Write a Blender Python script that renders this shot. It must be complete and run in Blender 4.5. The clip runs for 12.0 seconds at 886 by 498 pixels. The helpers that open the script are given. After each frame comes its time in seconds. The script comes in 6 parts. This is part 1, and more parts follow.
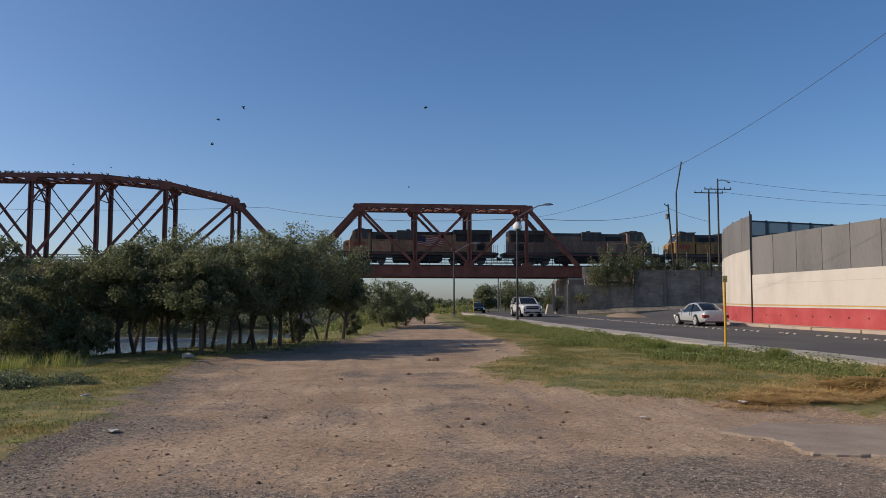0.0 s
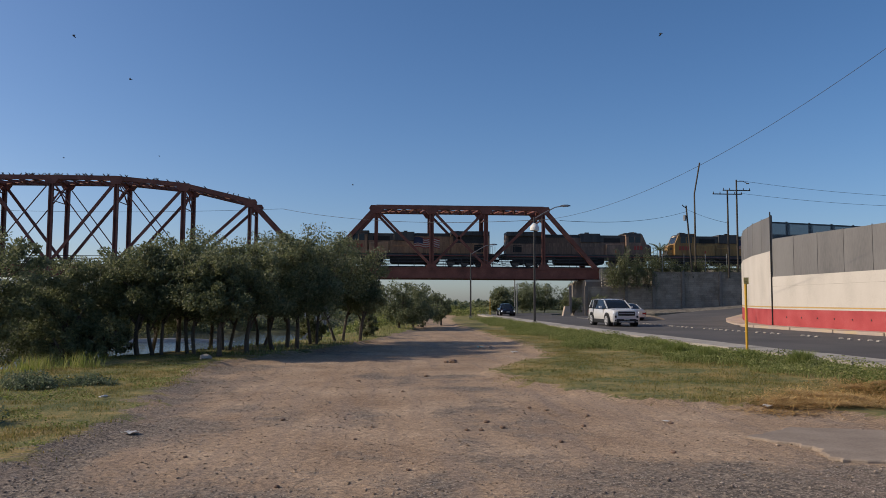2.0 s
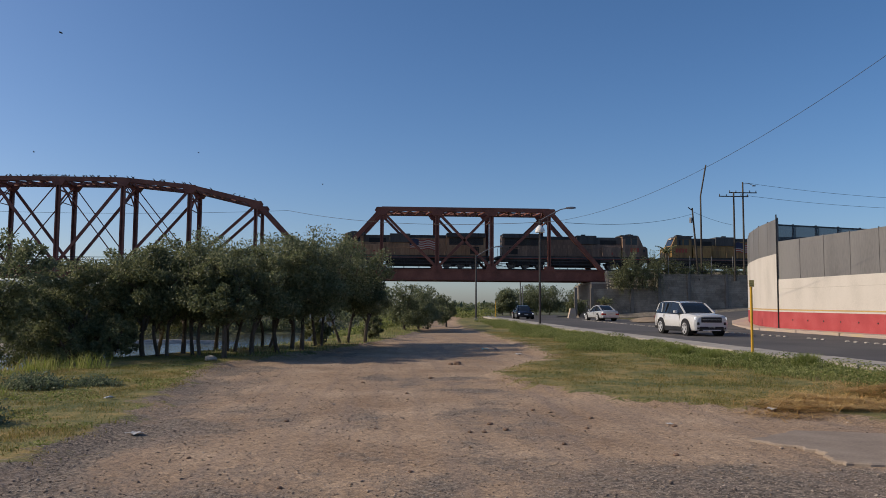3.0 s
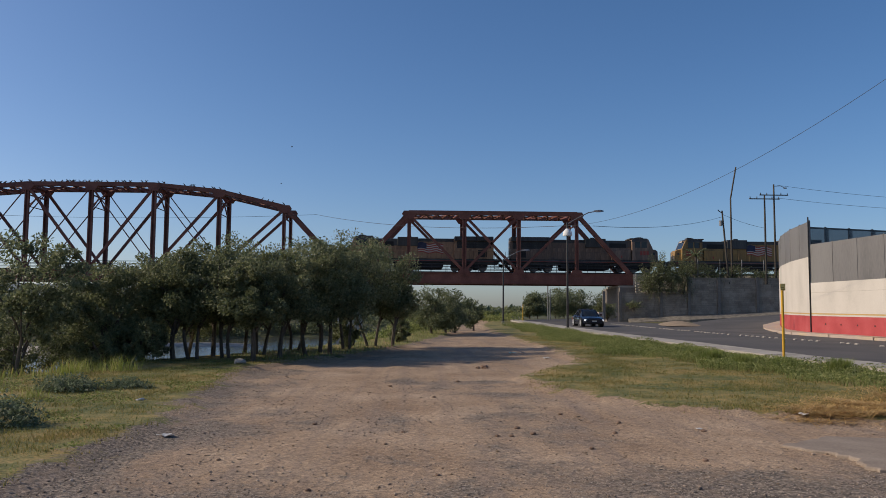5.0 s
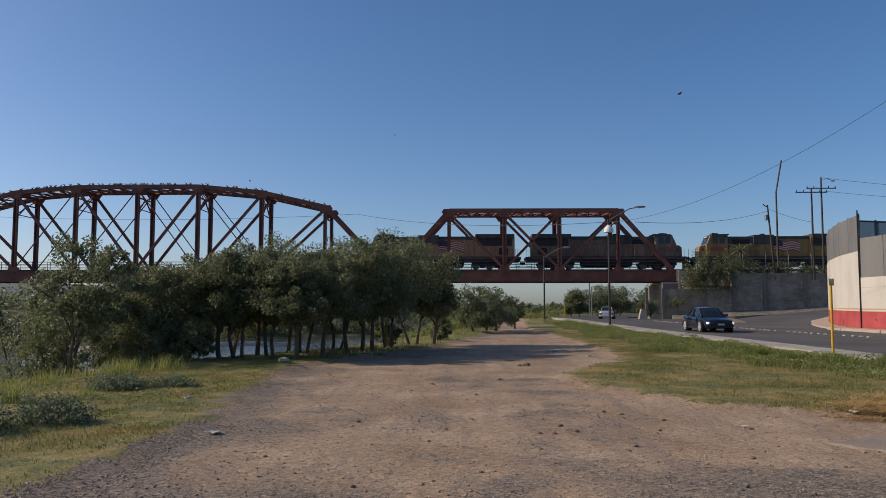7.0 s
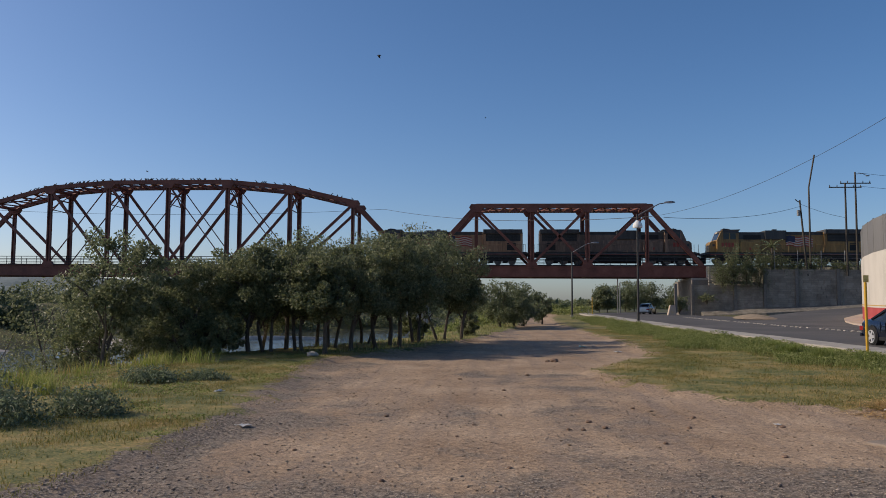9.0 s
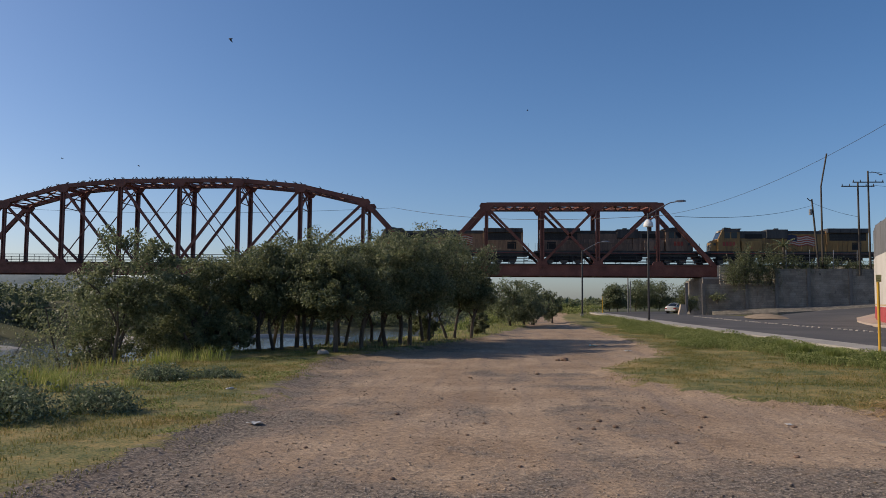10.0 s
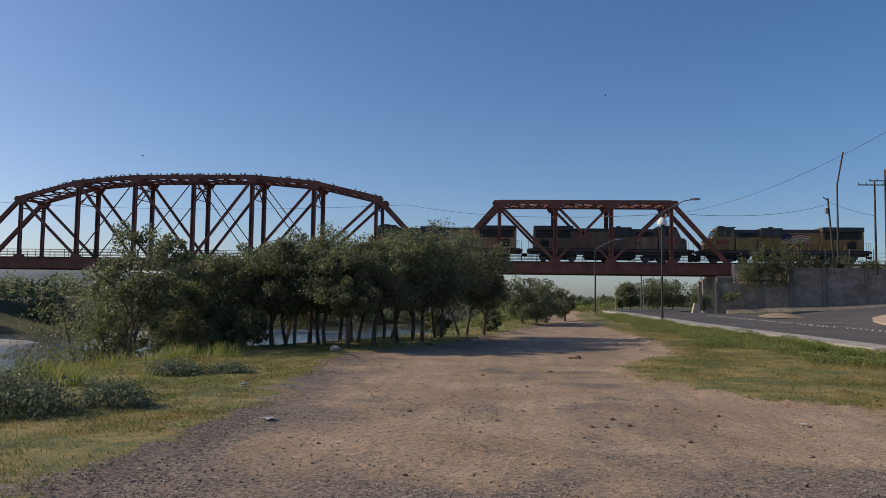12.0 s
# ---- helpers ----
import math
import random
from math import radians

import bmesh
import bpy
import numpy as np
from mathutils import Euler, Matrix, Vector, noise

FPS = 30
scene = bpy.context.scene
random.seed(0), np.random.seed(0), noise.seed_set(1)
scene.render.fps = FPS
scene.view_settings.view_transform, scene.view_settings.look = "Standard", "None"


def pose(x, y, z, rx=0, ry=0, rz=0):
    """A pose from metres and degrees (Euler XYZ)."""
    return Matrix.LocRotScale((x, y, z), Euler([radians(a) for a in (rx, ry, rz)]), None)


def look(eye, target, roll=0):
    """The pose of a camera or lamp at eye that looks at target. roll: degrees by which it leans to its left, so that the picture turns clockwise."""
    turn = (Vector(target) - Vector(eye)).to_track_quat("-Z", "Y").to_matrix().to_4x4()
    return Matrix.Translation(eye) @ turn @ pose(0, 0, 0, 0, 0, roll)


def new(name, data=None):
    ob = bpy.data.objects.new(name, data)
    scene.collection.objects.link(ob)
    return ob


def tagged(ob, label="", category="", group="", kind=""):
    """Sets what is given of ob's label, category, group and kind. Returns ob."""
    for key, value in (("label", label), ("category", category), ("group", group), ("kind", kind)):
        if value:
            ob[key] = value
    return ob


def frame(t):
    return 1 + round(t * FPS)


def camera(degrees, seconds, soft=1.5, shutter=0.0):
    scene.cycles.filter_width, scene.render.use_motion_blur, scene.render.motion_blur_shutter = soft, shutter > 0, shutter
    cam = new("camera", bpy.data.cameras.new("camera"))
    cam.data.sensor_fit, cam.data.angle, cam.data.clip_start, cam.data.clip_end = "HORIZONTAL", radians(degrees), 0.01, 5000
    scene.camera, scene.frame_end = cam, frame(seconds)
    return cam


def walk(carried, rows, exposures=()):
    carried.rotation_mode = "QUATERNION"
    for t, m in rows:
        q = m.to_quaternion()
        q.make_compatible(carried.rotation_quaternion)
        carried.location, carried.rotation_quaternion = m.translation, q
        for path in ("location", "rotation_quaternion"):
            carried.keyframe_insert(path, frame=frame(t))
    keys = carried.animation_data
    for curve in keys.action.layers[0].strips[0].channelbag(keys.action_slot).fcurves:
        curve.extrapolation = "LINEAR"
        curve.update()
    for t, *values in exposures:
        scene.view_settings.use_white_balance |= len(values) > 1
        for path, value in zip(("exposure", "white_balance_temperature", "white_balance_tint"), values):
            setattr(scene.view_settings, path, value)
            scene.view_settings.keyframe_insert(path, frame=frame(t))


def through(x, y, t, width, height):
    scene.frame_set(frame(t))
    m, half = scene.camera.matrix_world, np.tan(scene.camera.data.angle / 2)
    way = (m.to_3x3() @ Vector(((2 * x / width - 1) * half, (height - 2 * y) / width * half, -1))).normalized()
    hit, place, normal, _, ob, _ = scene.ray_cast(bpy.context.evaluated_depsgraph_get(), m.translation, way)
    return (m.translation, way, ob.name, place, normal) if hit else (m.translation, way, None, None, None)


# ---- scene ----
# ---- camera ----
cam = camera(57.69, 12.0, soft=0.6)
PATH = [
    (0.0, 0.000, 0.000, 1.597, -5.208, 4.102, -0.105),
    (0.5, -0.069, 0.069, 1.603, -5.221, 4.182, -0.106),
    (1.0, -0.114, 0.116, 1.595, -5.004, 4.198, -0.107),
    (1.5, -0.095, 0.112, 1.594, -4.548, 4.173, -0.116),
    (2.0, -0.037, 0.129, 1.598, -4.066, 4.216, -0.208),
    (2.5, -0.020, 0.134, 1.601, -3.905, 4.224, -0.326),
    (3.0, -0.009, 0.109, 1.600, -3.665, 4.348, -0.346),
    (5.0, -0.006, 0.084, 1.602, -1.730, 4.591, -0.403),
    (5.5, 0.009, 0.075, 1.603, -1.068, 4.649, -0.372),
    (6.0, -0.001, 0.073, 1.606, -0.585, 4.636, -0.289),
    (6.5, -0.002, 0.070, 1.598, 0.154, 4.553, -0.116),
    (7.0, -0.016, 0.056, 1.597, 1.164, 4.450, -0.022),
    (9.0, -0.034, 0.060, 1.600, 3.081, 4.100, -0.290),
    (9.5, -0.037, 0.042, 1.606, 3.446, 4.057, -0.386),
    (10.0, -0.043, 0.044, 1.601, 3.780, 3.996, -0.441),
    (10.5, -0.043, 0.047, 1.600, 4.017, 3.934, -0.471),
    (11.0, -0.040, 0.051, 1.599, 4.219, 3.882, -0.586),
    (11.5, -0.046, 0.023, 1.604, 4.454, 3.812, -0.676),
    (12.0, -0.050, 0.050, 1.597, 4.664, 3.790, -0.781),
]
walk(cam, [(t, pose(x, y, z, 90 + p, r, w)) for t, x, y, z, w, p, r in PATH], [(0.0, 0.17, 6500, 10), (2.5, 0.12, 6500, 10), (12.0, 0.12, 6500, 10)])

# ---- sky, sun ----
SUN = Vector((-0.84, 0.05, 0.50)).normalized()
world = bpy.data.worlds.new("sky")
scene.world = world
world.use_nodes = True
wn = world.node_tree
sky = wn.nodes.new("ShaderNodeTexSky")
sky.sky_type, sky.sun_disc = "NISHITA", False
sky.sun_elevation = math.asin(SUN.z)
sky.sun_rotation = math.atan2(SUN.x, SUN.y)
sky.air_density, sky.dust_density, sky.ozone_density = 0.75, 1.3, 3.0
wn.nodes["Background"].inputs["Strength"].default_value = 0.118
tone = wn.nodes.new("ShaderNodeMix")
tone.data_type, tone.blend_type = "RGBA", "MULTIPLY"
tone.inputs[0].default_value, tone.inputs[7].default_value = 1.0, (1.03, 0.96, 0.95, 1)
deep = wn.nodes.new("ShaderNodeHueSaturation")
deep.inputs["Saturation"].default_value = 1.2
wn.links.new(sky.outputs[0], deep.inputs["Color"])
wn.links.new(deep.outputs[0], tone.inputs[6])
wn.links.new(tone.outputs[2], wn.nodes["Background"].inputs[0])
sun = new("sun", bpy.data.lights.new("sun", "SUN"))
sun.data.energy, sun.data.angle, sun.data.color = 3.15, radians(0.6), (1.0, 0.85, 0.66)
sun.matrix_world = look((0, 0, 60), Vector((0, 0, 60)) - SUN)


# ---- materials ----
def material(name, colors, scale=4.0, rough=0.8, metal=0.0, bump=0.3, fine=60.0, spec=0.4, stretch=(1, 1, 1), island=0.0, thing=0.0, detail=6):
    """Two scales of noise over a ramp of colours, with relief; island and thing vary pieces."""
    m = bpy.data.materials.new(name)
    m.use_nodes = True
    t = m.node_tree
    b = t.nodes["Principled BSDF"]
    b.inputs["Roughness"].default_value, b.inputs["Metallic"].default_value = rough, metal
    b.inputs["Specular IOR Level"].default_value = spec
    co = t.nodes.new("ShaderNodeTexCoord")
    mp = t.nodes.new("ShaderNodeMapping")
    mp.inputs["Scale"].default_value = stretch
    t.links.new(co.outputs["Object"], mp.inputs[0])
    n1 = t.nodes.new("ShaderNodeTexNoise")
    n1.inputs["Scale"].default_value, n1.inputs["Detail"].default_value = scale, detail
    n2 = t.nodes.new("ShaderNodeTexNoise")
    n2.inputs["Scale"].default_value, n2.inputs["Detail"].default_value = fine, 3
    t.links.new(mp.outputs[0], n1.inputs[0]), t.links.new(mp.outputs[0], n2.inputs[0])
    mix = t.nodes.new("ShaderNodeMath")
    mix.operation = "MULTIPLY_ADD"
    mix.inputs[1].default_value, mix.inputs[2].default_value = 0.65, 0.0
    t.links.new(n1.outputs[0], mix.inputs[0])
    add = t.nodes.new("ShaderNodeMath")
    add.operation = "MULTIPLY_ADD"
    add.inputs[1].default_value = 0.35
    t.links.new(n2.outputs[0], add.inputs[0]), t.links.new(mix.outputs[0], add.inputs[2])
    last = add.outputs[0]
    for amount, node, out in ((island, "ShaderNodeNewGeometry", "Random Per Island"), (thing, "ShaderNodeObjectInfo", "Random")):
        if amount:
            g = t.nodes.new(node)
            a = t.nodes.new("ShaderNodeMath")
            a.operation = "MULTIPLY_ADD"
            a.inputs[1].default_value = amount
            s = t.nodes.new("ShaderNodeMath")
            s.operation = "ADD"
            s.inputs[1].default_value = -amount / 2
            t.links.new(last, s.inputs[0]), t.links.new(g.outputs[out], a.inputs[0]), t.links.new(s.outputs[0], a.inputs[2])
            last = a.outputs[0]
    ramp = t.nodes.new("ShaderNodeValToRGB")
    e = ramp.color_ramp.elements
    while len(e) < len(colors):
        e.new(0.5)
    for i, c in enumerate(colors):
        e[i].position = 0.32 + 0.36 * i / max(1, len(colors) - 1)
        e[i].color = (*c, 1)
    t.links.new(last, ramp.inputs[0]), t.links.new(ramp.outputs[0], b.inputs["Base Color"])
    if bump:
        bp = t.nodes.new("ShaderNodeBump")
        bp.inputs["Strength"].default_value, bp.inputs["Distance"].default_value = bump, 0.02
        t.links.new(add.outputs[0], bp.inputs["Height"]), t.links.new(bp.outputs[0], b.inputs["Normal"])
    return m


def glow(name, color, strength):
    m = material(name, [color, color], bump=0)
    b = m.node_tree.nodes["Principled BSDF"]
    b.inputs["Emission Color"].default_value, b.inputs["Emission Strength"].default_value = (*color, 1), strength
    return m


def glass(name, color, rough=0.05):
    m = material(name, [color, [c * 1.3 for c in color]], rough=rough, bump=0, spec=0.35)
    return m


def leafy(name, colors, through=0.25, rough=0.6, spec=0.25):
    """Leaves: noise colour varied leaf by leaf, with some light passing through."""
    m = material(name, colors, scale=0.7, rough=rough, bump=0, island=0.5, spec=spec)
    t = m.node_tree
    b, ramp = t.nodes["Principled BSDF"], next(n for n in t.nodes if n.type == "VALTORGB")
    tr = t.nodes.new("ShaderNodeBsdfTranslucent")
    mx = t.nodes.new("ShaderNodeMixShader")
    mx.inputs[0].default_value = through
    t.links.new(ramp.outputs[0], tr.inputs[0])
    t.links.new(b.outputs[0], mx.inputs[1]), t.links.new(tr.outputs[0], mx.inputs[2])
    t.links.new(mx.outputs[0], t.nodes["Material Output"].inputs[0])
    return m


RED_STEEL = material("red_oxide_steel", [(0.10, 0.036, 0.025), (0.17, 0.058, 0.040), (0.23, 0.09, 0.062)], scale=0.8, rough=0.6, fine=9, bump=0.15)
ASPHALT = material("asphalt", [(0.060, 0.056, 0.054), (0.085, 0.080, 0.076), (0.12, 0.11, 0.10)], scale=0.25, rough=0.85, fine=45, bump=0.3)
CONCRETE = material("concrete", [(0.24, 0.22, 0.19), (0.36, 0.33, 0.28), (0.45, 0.41, 0.36)], scale=1.2, rough=0.9, fine=40, bump=0.3)
KERB = material("worn_yellow_kerb", [(0.38, 0.30, 0.25), (0.42, 0.34, 0.28), (0.50, 0.38, 0.18)], scale=1.0, rough=0.85, fine=30)
PLASTER = material("white_painted_concrete", [(0.41, 0.385, 0.34), (0.51, 0.475, 0.42), (0.56, 0.525, 0.47)], scale=0.6, rough=0.85, fine=25, bump=0.15, stretch=(1, 1, 0.5))
RED_PAINT = material("red_wall_paint", [(0.30, 0.042, 0.045), (0.38, 0.058, 0.06), (0.42, 0.095, 0.095)], scale=0.8, rough=0.7, fine=25, bump=0.12)
GOLD_PAINT = material("gold_stripe_paint", [(0.42, 0.27, 0.08), (0.5, 0.34, 0.12)], rough=0.7, bump=0.1)
GREY_PANEL = material("grey_metal_panel", [(0.115, 0.112, 0.108), (0.155, 0.15, 0.145), (0.185, 0.18, 0.172)], scale=0.5, rough=0.55, fine=12, bump=0.08, stretch=(1, 1, 0.25), thing=0.12)
DARK_STEEL = material("dark_steel", [(0.03, 0.03, 0.032), (0.06, 0.058, 0.055)], rough=0.5, metal=0.4, bump=0.1)
GALV = material("galvanised_steel", [(0.17, 0.17, 0.17), (0.26, 0.26, 0.26)], rough=0.45, metal=0.6, bump=0.05)
STONE = material("masonry_block", [(0.18, 0.145, 0.112), (0.28, 0.23, 0.18), (0.40, 0.335, 0.265)], scale=0.8, rough=0.95, fine=14, bump=0.6, thing=0.12)
MORTAR = material("mortar", [(0.15, 0.13, 0.11), (0.23, 0.2, 0.17)], rough=0.95, bump=0.4)
BARK = material("bark", [(0.05, 0.04, 0.032), (0.095, 0.078, 0.06), (0.15, 0.125, 0.1)], scale=6, rough=0.95, fine=50, bump=0.8, stretch=(1, 1, 0.2))
LEAF = leafy("tree_leaf", [(0.11, 0.135, 0.062), (0.17, 0.19, 0.092), (0.25, 0.26, 0.13)], 0.45, 0.5, 0.5)
LEAF_PALE = leafy("pale_leaf", [(0.11, 0.135, 0.07), (0.165, 0.19, 0.095), (0.23, 0.25, 0.14)], 0.5, 0.52, 0.45)
WEED = leafy("weed_leaf", [(0.13, 0.165, 0.045), (0.22, 0.255, 0.075), (0.34, 0.35, 0.14)], 0.45)
BLADE = leafy("grass_blade", [(0.16, 0.17, 0.045), (0.26, 0.23, 0.075), (0.37, 0.28, 0.11)], 0.4)
REED = leafy("tall_grass_blade", [(0.20, 0.25, 0.05), (0.30, 0.33, 0.08), (0.40, 0.39, 0.14)], 0.45)
STRAW = material("straw", [(0.34, 0.19, 0.06), (0.5, 0.31, 0.10), (0.6, 0.42, 0.17)], rough=0.8, bump=0, island=0.5)
PEBBLE = material("pebble", [(0.12, 0.095, 0.08), (0.23, 0.185, 0.15), (0.42, 0.35, 0.29)], scale=3, rough=0.9, fine=40, bump=0.3, island=0.8)
CABLE = material("black_cable", [(0.015, 0.015, 0.015), (0.03, 0.03, 0.03)], rough=0.6, bump=0)
YELLOW = material("yellow_post_paint", [(0.52, 0.28, 0.02), (0.62, 0.36, 0.03)], rough=0.5, bump=0.05)
PLANK = material("track_timber", [(0.03, 0.025, 0.02), (0.07, 0.055, 0.045)], rough=0.95, bump=0.4)
WHITE = material("white_plastic", [(0.6, 0.6, 0.58), (0.7, 0.7, 0.68)], rough=0.6, bump=0.05)


# ---- mesh tools ----
class Solid:
    """Gathers vertices and faces of one mesh."""

    def __init__(self):
        self.v, self.f = [], []

    def add(self, vs, fs):
        n = len(self.v)
        self.v += [tuple(p) for p in vs]
        self.f += [tuple(i + n for i in q) for q in fs]
        return self

    def box(self, x0, x1, y0, y1, z0, z1):
        return self.add([(x, y, z) for z in (z0, z1) for y in (y0, y1) for x in (x0, x1)],
                        [(0, 2, 3, 1), (4, 5, 7, 6), (0, 1, 5, 4), (2, 6, 7, 3), (0, 4, 6, 2), (1, 3, 7, 5)])

    def beam(self, p, q, w, d, side=(0, 1, 0)):
        """A straight bar from p to q: w wide across, d thick along side."""
        p, q, s = Vector(p), Vector(q), Vector(side)
        a = (q - p).normalized()
        c = a.cross(s).normalized()
        s = c.cross(a).normalized()
        vs = [e + c * (i * w / 2) + s * (j * d / 2) for e in (p, q) for i, j in ((-1, -1), (1, -1), (1, 1), (-1, 1))]
        return self.add(vs, [(0, 1, 2, 3), (7, 6, 5, 4), (0, 4, 5, 1), (1, 5, 6, 2), (2, 6, 7, 3), (3, 7, 4, 0)])

    def tube(self, pts, radii, n=8, cap=True):
        """A round bar through pts."""
        pts = [Vector(p) for p in pts]
        if not isinstance(radii, (list, tuple)):
            radii = [radii] * len(pts)
        vs, fs = [], []
        for i, p in enumerate(pts):
            a = (pts[min(i + 1, len(pts) - 1)] - pts[max(i - 1, 0)]).normalized()
            u = a.cross(Vector((0, 0, 1)) if abs(a.z) < 0.9 else Vector((0, 1, 0))).normalized()
            w = a.cross(u)
            vs += [p + (u * math.cos(2 * math.pi * k / n) + w * math.sin(2 * math.pi * k / n)) * radii[i] for k in range(n)]
        for i in range(len(pts) - 1):
            fs += [(i * n + k, i * n + (k + 1) % n, (i + 1) * n + (k + 1) % n, (i + 1) * n + k) for k in range(n)]
        if cap:
            fs += [tuple(range(n - 1, -1, -1)), tuple(range((len(pts) - 1) * n, len(pts) * n))]
        return self.add(vs, fs)

    def prism(self, outline, y0, y1):
        """An outline of (x, z) drawn out along y."""
        n = len(outline)
        vs = [(x, y, z) for y in (y0, y1) for x, z in outline]
        return self.add(vs, [tuple(range(n)), tuple(range(2 * n - 1, n - 1, -1))] + [(i, i + n, (i + 1) % n + n, (i + 1) % n) for i in range(n)])

    def loft(self, rings, close=True):
        """Rings of equal length joined one to the next."""
        n = len(rings[0])
        fs = [(i * n + k, i * n + (k + 1) % n, (i + 1) * n + (k + 1) % n, (i + 1) * n + k) for i in range(len(rings) - 1) for k in range(n)]
        if close:
            fs += [tuple(range(n - 1, -1, -1)), tuple(range((len(rings) - 1) * n, len(rings) * n))]
        return self.add([p for r in rings for p in r], fs)

    def mesh(self, name, mat, smooth=False, fix=True):
        me = bpy.data.meshes.new(name)
        me.from_pydata(self.v, [], self.f)
        if fix and len(self.f) < 20000:
            b = bmesh.new()
            b.from_mesh(me)
            bmesh.ops.recalc_face_normals(b, faces=b.faces)
            b.to_mesh(me)
            b.free()
        me.materials.append(mat)
        if smooth:
            me.polygons.foreach_set("use_smooth", [True] * len(me.polygons))
            me.set_sharp_from_angle(angle=radians(36))
        me.update()
        return me


def thing(name, solid, mat, label="", category="", group="", kind="", smooth=False, at=None, fix=True):
    ob = new(name, solid.mesh(name, mat, smooth, fix) if solid else None)
    if at:
        ob.matrix_basis = at
    return tagged(ob, label, category, group, kind)


def part(name, solid, mat, parent, label="", smooth=False, at=None, bevel=0.0):
    ob = new(name, solid.mesh(name, mat, smooth) if isinstance(solid, Solid) else solid)
    ob.parent = parent
    if at:
        ob.matrix_basis = at
    if bevel:
        b = ob.modifiers.new("bevel", "BEVEL")
        b.width, b.segments, b.limit_method = bevel, 2, "ANGLE"
    return tagged(ob, label)


def lerp(x, xs, ys):
    return float(np.interp(x, xs, ys))


# ---- the lie of the land ----
def rise(y):
    return lerp(y, (-50, 12, 75, 400), (0, 0, 0.7, 0.9))


def kerb_x(y):
    """The road's edge towards the river."""
    return lerp(y, (-60, 10, 20, 26, 34, 45, 60, 75, 90, 107, 125, 145, 170), (15.5, 14, 13.2, 12.6, 12.1, 11.4, 11.0, 11.0, 11.6, 13, 17, 26, 44))


def bank_x(y):
    """Where the land begins to fall to the river."""
    return lerp(y, (-60, 5, 12, 18, 22, 25, 28, 32, 36, 45, 60, 100, 150, 400), (-9.5, -9.5, -9.6, -9.2, -8.6, -7.6, -6.0, -4.2, -2.8, -0.9, 0.8, 2.5, 4, 12))


def far_bank(y):
    """Where the far shore rises out of the river."""
    return lerp(y, (-60, 40, 60, 90, 110, 130, 150, 175, 400), (-70, -72, -72, -62, -54, -44, -28, 0, 10)) + 2.5 * noise.noise((y * 0.06, 2, 0))


def track_edges(y):
    """Left and right edge of the beaten dirt."""
    left = lerp(y, (-60, 6, 8, 10.5, 13, 15, 20, 22.5, 27, 35, 45, 60, 95), (-3.6, -3.7, -3.6, -3.5, -3.6, -3.9, -4.3, -4.2, -2.2, -0.1, 1.6, 2.8, 6.3))
    right = lerp(y, (-60, 9, 11, 13, 13.6, 15.1, 16.7, 19.4, 22, 25, 34, 40, 51, 66, 95), (15, 9, 7.6, 5.6, 4.4, 3.3, 2.6, 2.4, 3.4, 4.9, 5.2, 5.0, 4.6, 5.0, 8.0))
    return left, right


def gravel_at(x, y):
    """How much loose grey gravel lies here, 0 to 1."""
    left, right = track_edges(y)
    g = 0.12 + 0.9 * noise.noise((x * 0.42, y * 0.3, 0)) + 0.55 * noise.noise((x * 1.6, y * 1.1, 5))
    g += 0.35 * lerp(x - left, (0.2, 1.8), (1, 0)) + 0.55 * lerp(y, (6.2, 8.8), (1, 0)) - 0.35 * lerp(y, (14, 24), (0, 1))
    return max(0.0, min(1.0, g))


def land(x, y):
    z = rise(y)
    b = bank_x(y)
    if x < b:
        d = b - x
        z -= min(4.4, 0.30 * d + 0.03 * d * d)
        z += 0.5 * noise.noise((x * 0.15, y * 0.15, 3)) * min(1, d / 4)
    far = far_bank(y)
    if x < far:
        z = max(z, min(1.5, -3.6 + 0.22 * (far - x)) + 0.5 * noise.noise((x * 0.05, y * 0.05, 0)))
    if y > 330:
        z = max(z, min(0.6, -3 + 0.05 * (y - 330)) + 0.8 * noise.noise((x * 0.01, y * 0.01, 5)))
    left, right = track_edges(y)
    if left < x < right:
        z += 0.012 * noise.noise((x * 1.2, y * 0.35, 0)) + 0.014 * noise.noise((x * 2.6, y * 2.1, 3)) - 0.02
        if y > 12:
            z -= 0.015 * math.exp(-((x - (left + right) / 2 - 0.9) / 0.3) ** 2) + 0.015 * math.exp(-((x - (left + right) / 2 + 0.9) / 0.3) ** 2)
    elif x >= b:
        z += 0.05 + 0.04 * noise.noise((x * 0.8, y * 0.8, 7)) + 0.025 * noise.noise((x * 2.3, y * 2.3, 11))
    if x > right and x < 30:
        k = kerb_x(y)
        z = lerp(x, (k - 2.6, k - 1.35), (z, rise(y) + 0.08)) if x < k - 1.35 else rise(y) - 0.12
    return z


# ---- ground ----
def spread(lo, hi, dense_lo, dense_hi, step, growth=1.22):
    xs = list(np.arange(dense_lo, dense_hi + step / 2, step))
    s, x = step, dense_hi
    while x < hi:
        s *= growth
        x += s
        xs.append(x)
    s, x = step, dense_lo
    while x > lo:
        s *= growth
        x -= s
        xs.insert(0, x)
    return xs


